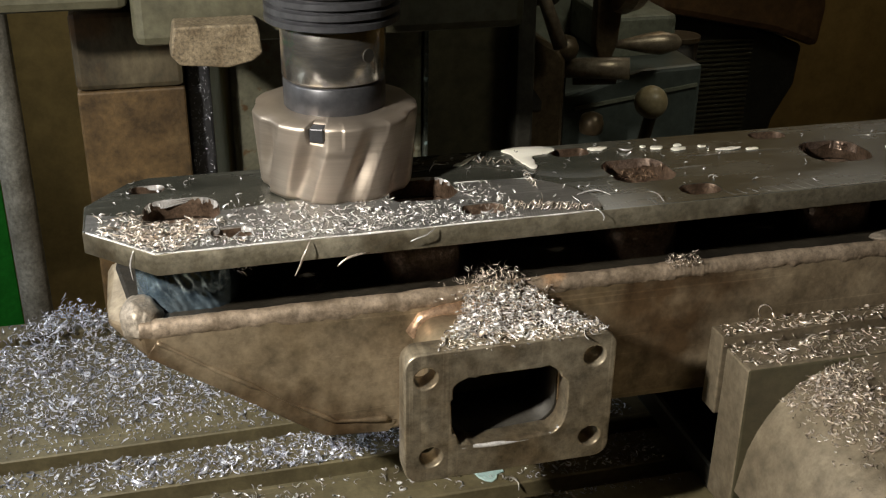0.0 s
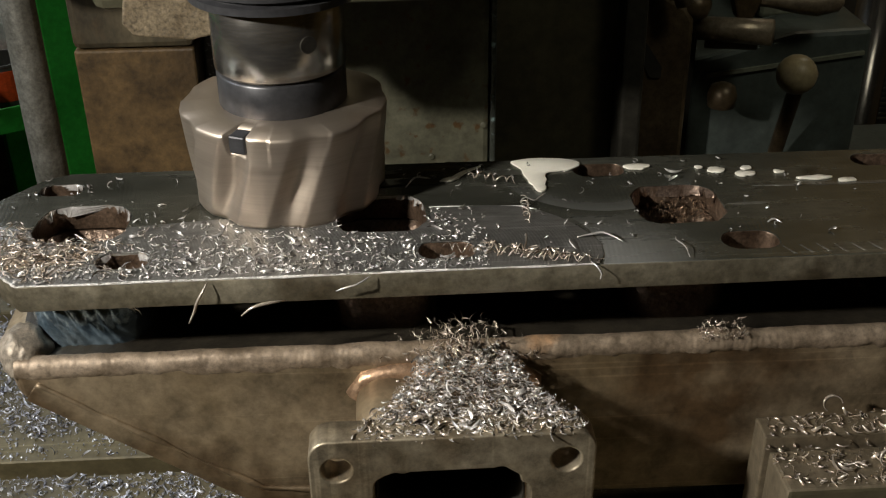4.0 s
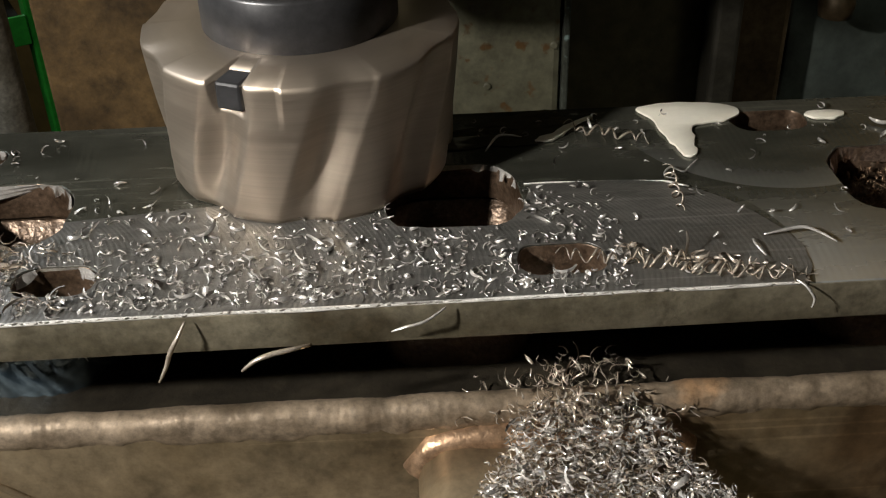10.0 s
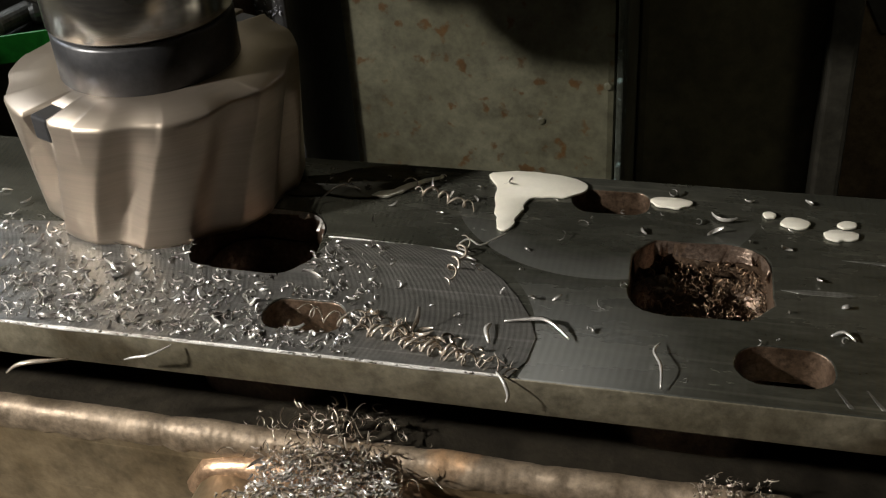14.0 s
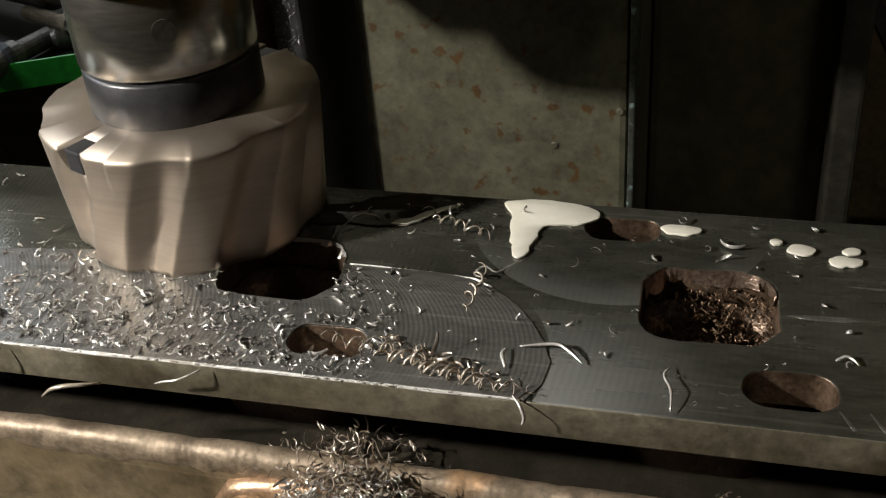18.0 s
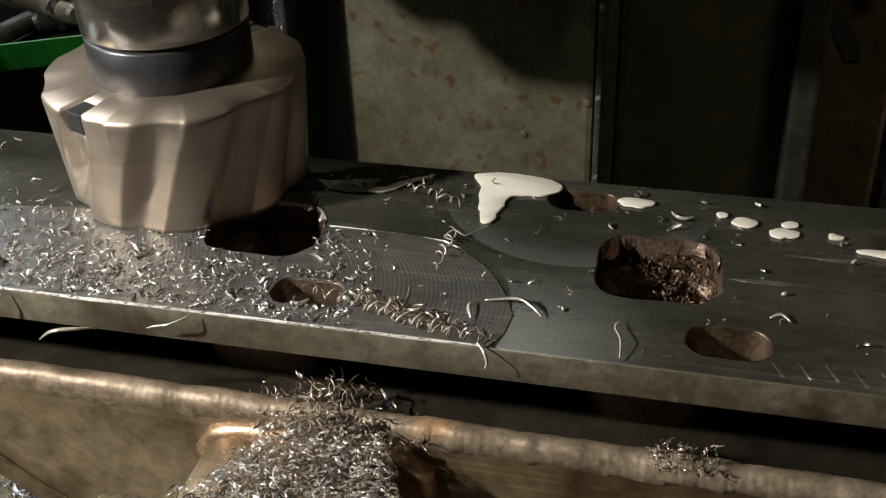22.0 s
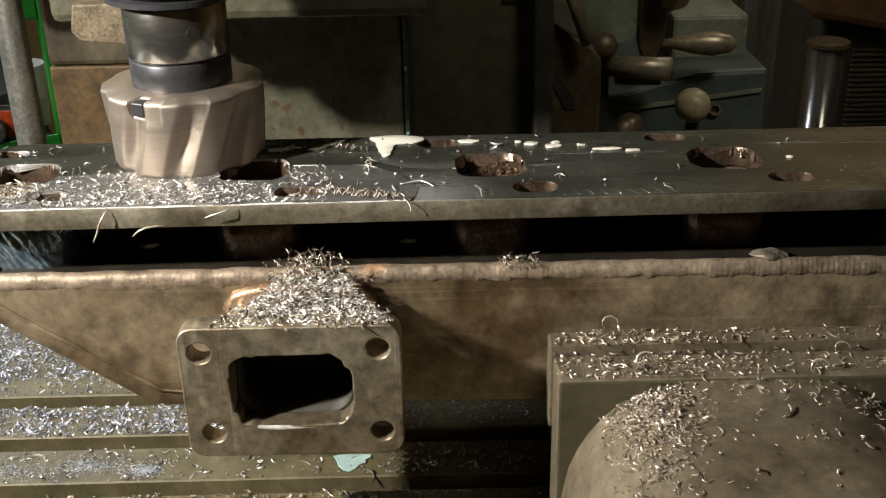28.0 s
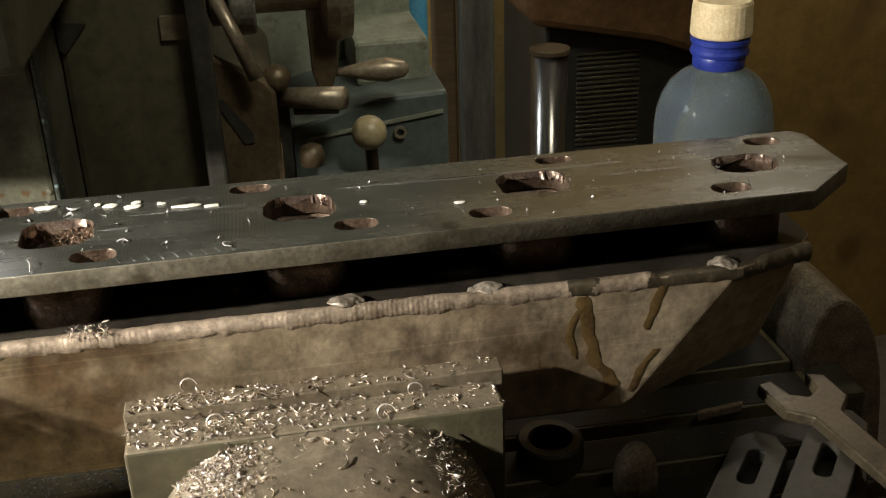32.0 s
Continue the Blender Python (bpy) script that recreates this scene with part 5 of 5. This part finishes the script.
part("wall", turned([(0.018, 0), (0.022, 0.072), (0.0205, 0.072), (0.017, 0.003)], 24), WHITE, cup)
jar = thing("glass_jar", "small greasy steel pot with a shiny rim", "pot", at=on_shelf(-0.098, 0.020))
part("body", turned([(0.014, 0), (0.017, 0.004), (0.017, 0.034), (0.0145, 0.038), (0.0145, 0.004)], 28), STEEL, jar)

shaft = thing("splined_shaft", "thick oily steel shaft with dark spiral grooves lying on the shelf", "shaft", at=on_shelf(-0.20, 0.10, SHELF + 0.050))
lie = Matrix.Rotation(radians(-20), 4, "Z") @ Matrix.Rotation(math.pi / 2, 4, "Y")
part("barrel", turned([(0.020, -0.16), (0.024, -0.155), (0.024, 0.03), (0.018, 0.034), (0.018, 0.09), (0.014, 0.094)], 32, lie), BAR_STEEL, shaft, smooth=False)
for k in range(5):
    pts = [lie @ Vector((0.0243 * math.cos(a * 0.35 + k * 1.26), 0.0243 * math.sin(a * 0.35 + k * 1.26), -0.15 + a * 0.0095)) for a in range(18)]
    bm = bmesh.new()
    prev = None
    for p in pts:
        pair = [bm.verts.new(p + lie.to_3x3() @ Vector((0, 0, w))) for w in (-0.003, 0.003)]
        if prev:
            bm.faces.new((prev[0], prev[1], pair[1], pair[0]))
        prev = pair
    part("spiral_groove", bm, NEAR_BLACK, shaft)
rng = random.Random(31)
for k in range(14):
    x, y = -0.07 - 0.034 * k + rng.uniform(-0.01, 0.01), 0.012 + rng.uniform(0, 0.05)
    r = rng.uniform(0.007, 0.014)
    shank = thing("tool_shank", "oily steel tool shank lying on the shelf", "tool shank", "tool shanks on the green shelf", on_shelf(x, y, SHELF + r + (0.018 if k % 3 == 0 else 0)))
    turn = Matrix.Rotation(rng.uniform(-1.2, 1.2), 4, "Z") @ Matrix.Rotation(math.pi / 2, 4, "X")
    part("shank", turned([(r * 0.5, -0.06), (r * 0.7, -0.055), (r * 0.72, 0.0), (r, 0.004), (r, 0.04), (r * 0.8, 0.044)], 20, turn), STEEL if k % 2 else BAR_STEEL, shank)
    part("collar", turned([(r * 1.02, 0.014), (r * 1.25, 0.016), (r * 1.25, 0.022), (r * 1.02, 0.024)], 20, turn), CHROME if k % 4 else BLACK_RING, shank)

# ---- lathe behind ----
lathe = thing("lathe", "old grey lathe with handwheels, levers and an ivory knob", "lathe")
lathe.matrix_basis = Matrix.Translation((0.1676, -0.1868, 1.2734)) @ Matrix.Scale(1.10, 4) @ Matrix.Translation((-0.1676, 0.1868, -1.2734))
part("bed", box((0.19, 0.74, 0.1158), (0.52, 0.97, 0.80), 0.01), LATHE_GREY, lathe)
part("apron", prism([(0.152, 0.86), (0.212, 0.86), (0.2115, 1.012), (0.205, 1.022), (0.165, 1.045), (0.150, 1.10), (0.146, 1.10)], "y", 0.68, 0.90, 0.004), BRONZE, lathe, "brown oily apron casting")
part("gearbox", prism([(0.222, 0.80), (0.360, 0.80), (0.360, 0.990), (0.300, 0.988), (0.222, 0.968)], "y", 0.715, 0.90, 0.004), LATHE_GREY, lathe, "blue-grey gearbox with a pale trim line")
part("gearbox_trim", prism([(0.235, 0.9550), (0.355, 0.9700), (0.355, 0.9730), (0.235, 0.9580)], "y", 0.7125, 0.7155), LATHE_PALE, lathe)
part("headstock", box((0.19, 0.86, 0.90), (0.352, 1.10, 1.5), 0.01), LATHE_PALE, lathe, "pale flaking grey-green headstock casting")
part("headstock_step", box((0.285, 0.76, 0.985), (0.352, 0.87, 1.026), 0.004), LATHE_PALE, lathe)
knob = part("ivory_knob", turned([(0.001, -0.0145)] + [(0.0145 * math.cos(radians(a)), 0.0145 * math.sin(radians(a))) for a in range(-75, 90, 15)] + [(0.001, 0.0145)], 32, Matrix.Translation((0.2835, 0.66, 0.9765))), IVORY, lathe, "round ivory knob", True)
part("knob_stem", rod((0.2845, 0.66, 0.965), (0.288, 0.69, 0.90), 0.0055), BRONZE, lathe)
part("small_knob", turned([(0.003, -0.011), (0.010, -0.008), (0.011, 0.0), (0.009, 0.007), (0.003, 0.010)], 24, Matrix.Translation((0.236, 0.675, 0.956))), BRONZE, lathe, "", True)
part("ring", turned([(0.0055, 0), (0.0055, 0.003), (0.0035, 0.003), (0.0035, 0)], 24, Matrix.Translation((0.316, 0.7140, 0.9555)) @ Matrix.Rotation(math.pi / 2, 4, "X"), False), STEEL, lathe, "small bright ring")
part("lever", rod((0.215, 0.70, 1.0), (0.266, 0.672, 1.004), 0.0085, 0.0095), STEEL, lathe, "worn steel lever handle", True)
# Dark pieces laid on for the shade in a recess and a gap.
part("apron_slot", prism([(0.163, 1.005), (0.168, 1.010), (0.190, 0.978), (0.190, 0.970), (0.182, 0.970)], "y", 0.6785, 0.6795), NEAR_BLACK, lathe, "dark patch painting an oval recess's shade")
part("apron_slot", box((0.2125, 0.705, 0.88), (0.2215, 0.712, 1.0)), NEAR_BLACK, lathe, "dark strip painting the shade in the gap beside the apron")
part("lever", rod((0.226, 0.70, 0.990), (0.262, 0.69, 0.991), 0.006, 0.006), BRONZE, lathe, "", True)
part("lever_ball", turned([(0.002, -0.012), (0.009, -0.008), (0.012, 0.0), (0.009, 0.008), (0.002, 0.012)], 24, Matrix.Translation((0.213, 0.69, 1.020)) @ Matrix.Rotation(math.pi / 2, 4, "Y")), BRONZE, lathe, "", True)
part("crank_handle", turned([(0.003, 0.0), (0.0045, 0.010), (0.0085, 0.028), (0.0105, 0.043), (0.007, 0.058), (0.002, 0.062)], 24, Matrix.Translation((0.262, 0.70, 1.018)) @ Matrix.Rotation(math.pi / 2, 4, "Y") @ Matrix.Rotation(0.1, 4, "X")), STEEL, lathe, "turned bright crank handle", True)
part("handwheel", turned([(0.018, -0.09), (0.020, -0.086), (0.020, -0.06), (0.036, -0.055), (0.036, -0.045), (0.028, -0.04), (0.028, 0.03), (0.052, 0.035), (0.055, 0.045), (0.052, 0.056), (0.02, 0.06)], 40, Matrix.Translation((0.222, 0.71, 1.098)) @ Matrix.Rotation(math.pi / 2, 4, "Y")), STEEL, lathe, "brown handwheel and hub", False)
part("dial", turned([(0.034, 0), (0.036, 0.002), (0.036, 0.018), (0.034, 0.02)], 40, Matrix.Translation((0.182, 0.70, 1.092)) @ Matrix.Rotation(math.pi / 2, 4, "Y")), GALV, lathe, "bright graduated dial")
part("crank_arm", prism([(0.242, 1.075), (0.268, 1.075), (0.264, 1.02), (0.259, 1.006), (0.247, 1.006), (0.243, 1.02)], "y", 0.695, 0.708, 0.002), BRONZE, lathe)
part("clamp_lever", rod((0.172, 0.665, 1.095), (0.197, 0.66, 1.030), 0.0050, 0.0062), STEEL, lathe, "", True)

rack = thing("stock_bars", "upright stock bars leaning behind the lathe", "steel bars")
part("bar", box((0.476, 1.232, 0.0), (0.523, 1.262, 1.5), 0.003), BAR_STEEL, rack)
part("bar", box((0.444, 1.255, 0.0), (0.4745, 1.285, 1.4), 0.003), WOOD, rack)
bluepipe = thing("blue_pipe", "sky-blue painted pipe standing behind the lathe", "pipe", at=(0.413, 1.208, 0.0))
part("tube", turned([(0.0145, 0.0), (0.0145, 1.5)], 24), BLUE, bluepipe, smooth=True)
can = thing("steel_cylinder", "tall polished steel cylinder with a rolled rim", "cylinder", at=(0.629, 1.337, 0.0))
part("body", turned([(0.0274, 0.0), (0.0274, 0.834)], 32), DARK_CHROME, can, smooth=True)
part("rim", turned([(0.0272, 0.8345), (0.030, 0.837), (0.030, 0.843), (0.024, 0.844)], 32), BRONZE, can)
heater = thing("workshop_heater", "dark brown steel heater with a slatted front by the wall", "heater")
casing = part("casing", prism([(0.64, 0.0), (0.64, 0.860), (0.803, 0.827), (0.886, 0.796), (0.882, 0.730), (0.850, 0.670), (0.830, 0.55), (0.822, 0.0)], "y", 1.40, 1.68, 0.006), VISE_DARK, heater)
for k in range(26):
    z = 0.615 + 0.0078 * k
    part("slat", box((0.690, 1.396, z), (0.792, 1.3995, z + 0.0042), 0.0008, 1), DARK_PAINT, casing)
part("hood", prism([(0.600, 0.905), (0.610, 0.870), (0.803, 0.831), (0.890, 0.800), (0.896, 0.870), (0.866, 0.975), (0.76, 1.07), (0.60, 1.09)], "y", 1.36, 1.66, 0.012), RUST_BROWN, heater, "rust-brown sheet metal hood")

bottle = thing("water_bottle", "pale blue plastic bottle with a cork cap and blue neck ring", "bottle", at=(0.506, 0.48, 0.0))
bottle.location.z = 0.828
outer = [(0.036, 0.0), (0.040, 0.006), (0.0405, 0.120), (0.0405, 0.196), (0.0395, 0.207), (0.0365, 0.217), (0.0315, 0.226), (0.0250, 0.232), (0.0190, 0.2355), (0.0165, 0.238), (0.0165, 0.256)]
part("body", turned(outer + [(r - 0.0007, z) for r, z in outer[::-1][:-1]] + [(0.030, 0.002)], 56), BOTTLE, bottle, smooth=True)
part("neck_sleeve", turned([(0.0171, 0.2375), (0.0174, 0.238), (0.0174, 0.246), (0.0171, 0.2465)], 40, None, False), CAP_BLUE, bottle, "blue tamper sleeve", True)
part("neck_ring", turned([(0.0172, 0.2455), (0.0192, 0.2465), (0.0196, 0.2485), (0.0185, 0.2505), (0.0185, 0.253), (0.0196, 0.2545), (0.0196, 0.2575), (0.0175, 0.2585)], 40), CAP_BLUE, bottle, "dark blue neck ring")
part("cap", turned([(0.0195, 0.2588), (0.0203, 0.260), (0.0200, 0.270), (0.0196, 0.280), (0.0185, 0.2825), (0.0165, 0.2815)], 32), CORK, bottle, "stained cork-like cap")

# ---- motor and tools at the table's end ----
motor = thing("table_end_casing", "brown cast casing with a rounded top at the table's end", "casing")
part("housing", prism([(0.5495, 0.70)] + [tuple(p) for p in eased([(0.5495, 0.880), (0.556, 0.905), (0.566, 0.918), (0.578, 0.918), (0.592, 0.906), (0.603, 0.884), (0.612, 0.850), (0.618, 0.80)], 4)] + [(0.615, 0.70)], "y", 0.40, 0.56, 0.003), TAN, motor)
part("bracket", box((0.5495, 0.36, 0.76), (0.575, 0.3985, 0.872), 0.003), DARK_PAINT, motor)


def place(points, turn, at):
    c, s = math.cos(radians(turn)), math.sin(radians(turn))
    return [(at[0] + x * c - y * s, at[1] + x * s + y * c) for x, y in points]


bush = thing("steel_bush", "short dark steel bush standing on the table", "bush", at=(0.352, 0.338, TZ))
part("ring", turned([(0.0185, 0.0), (0.0205, 0.001), (0.0205, 0.016), (0.019, 0.018), (0.0135, 0.018), (0.0125, 0.016), (0.0125, 0.0)], 36, None, False), VISE_DARK, bush)
pin = thing("locating_pin", "round-nosed steel pin standing on the table", "pin", at=(0.393, 0.300, TZ))
part("shaft", turned([(0.013, 0.0), (0.013, 0.012), (0.0115, 0.022), (0.007, 0.030), (0.002, 0.032)], 28), TAN, pin, smooth=True)
spanner = thing("open_spanner", "worn open-ended spanner leaning on the clamp bars", "spanner", at=(0, 0, 0))
head = [(-0.022, 0.028), (-0.011, 0.030), (-0.009, 0.012), (0.000, 0.006), (0.010, 0.012), (0.013, 0.029), (0.024, 0.024), (0.023, -0.002), (0.010, -0.014), (0.008, -0.12), (-0.008, -0.12), (-0.010, -0.014), (-0.022, -0.002)]
part("body", prism(place(head, 8, (0.512, 0.318)), "z", 0.893, 0.901, 0.0015), OILY, spanner)
part("jaw_shank", prism(place([(-0.007, -0.20), (0.007, -0.20), (0.007, -0.115), (-0.007, -0.115)], 8, (0.512, 0.318)), "z", 0.894, 0.900, 0.001), OILY, spanner)
for turn, at, z, mat, lab in ((-38, (0.4885, 0.262), TZ + 0.0124, VISE_DARK, "worn dark steel clamp bar"), (-38, (0.452, 0.280), TZ, VISE_DARK, "dark steel clamp bar under the spanner"), (-30, (0.516, 0.29), TZ, VISE_DARK, "dark steel packing bar")):
    bar = thing("clamp_bar", lab, "clamp bar", "clamp bars on the table")
    part("bar", filled([place([(-0.016, -0.085), (0.016, -0.085), (0.016, 0.040), (0.006, 0.052), (-0.006, 0.052), (-0.016, 0.040)], turn, at), place(slot(0, 0.015, 0.010, 0.035, 0.0048), turn, at)], z, z + 0.012, 0.001), mat, bar)
scrap = tagged(part("copper_offcut", prism([(0.455, 0.357), (0.488, 0.362), (0.490, 0.366), (0.457, 0.362)], "z", TZ, TZ + 0.006, 0.001), WELD), "small copper-coloured offcut on the table", "offcut")
flake = tagged(part("paint_flake", filled([[(-0.0015, 0.3395), (0.004, 0.3408), (0.012, 0.3402), (0.0205, 0.3405), (0.0212, 0.3372), (0.0178, 0.3352), (0.0182, 0.3318), (0.0140, 0.3305), (0.0118, 0.3262), (0.0085, 0.3245), (0.0052, 0.3262), (0.0022, 0.3300), (0.0006, 0.3352)]], TZ, TZ + 0.0012, 0.0003), TEAL), "flake of pale teal paint on the table", "paint flake")
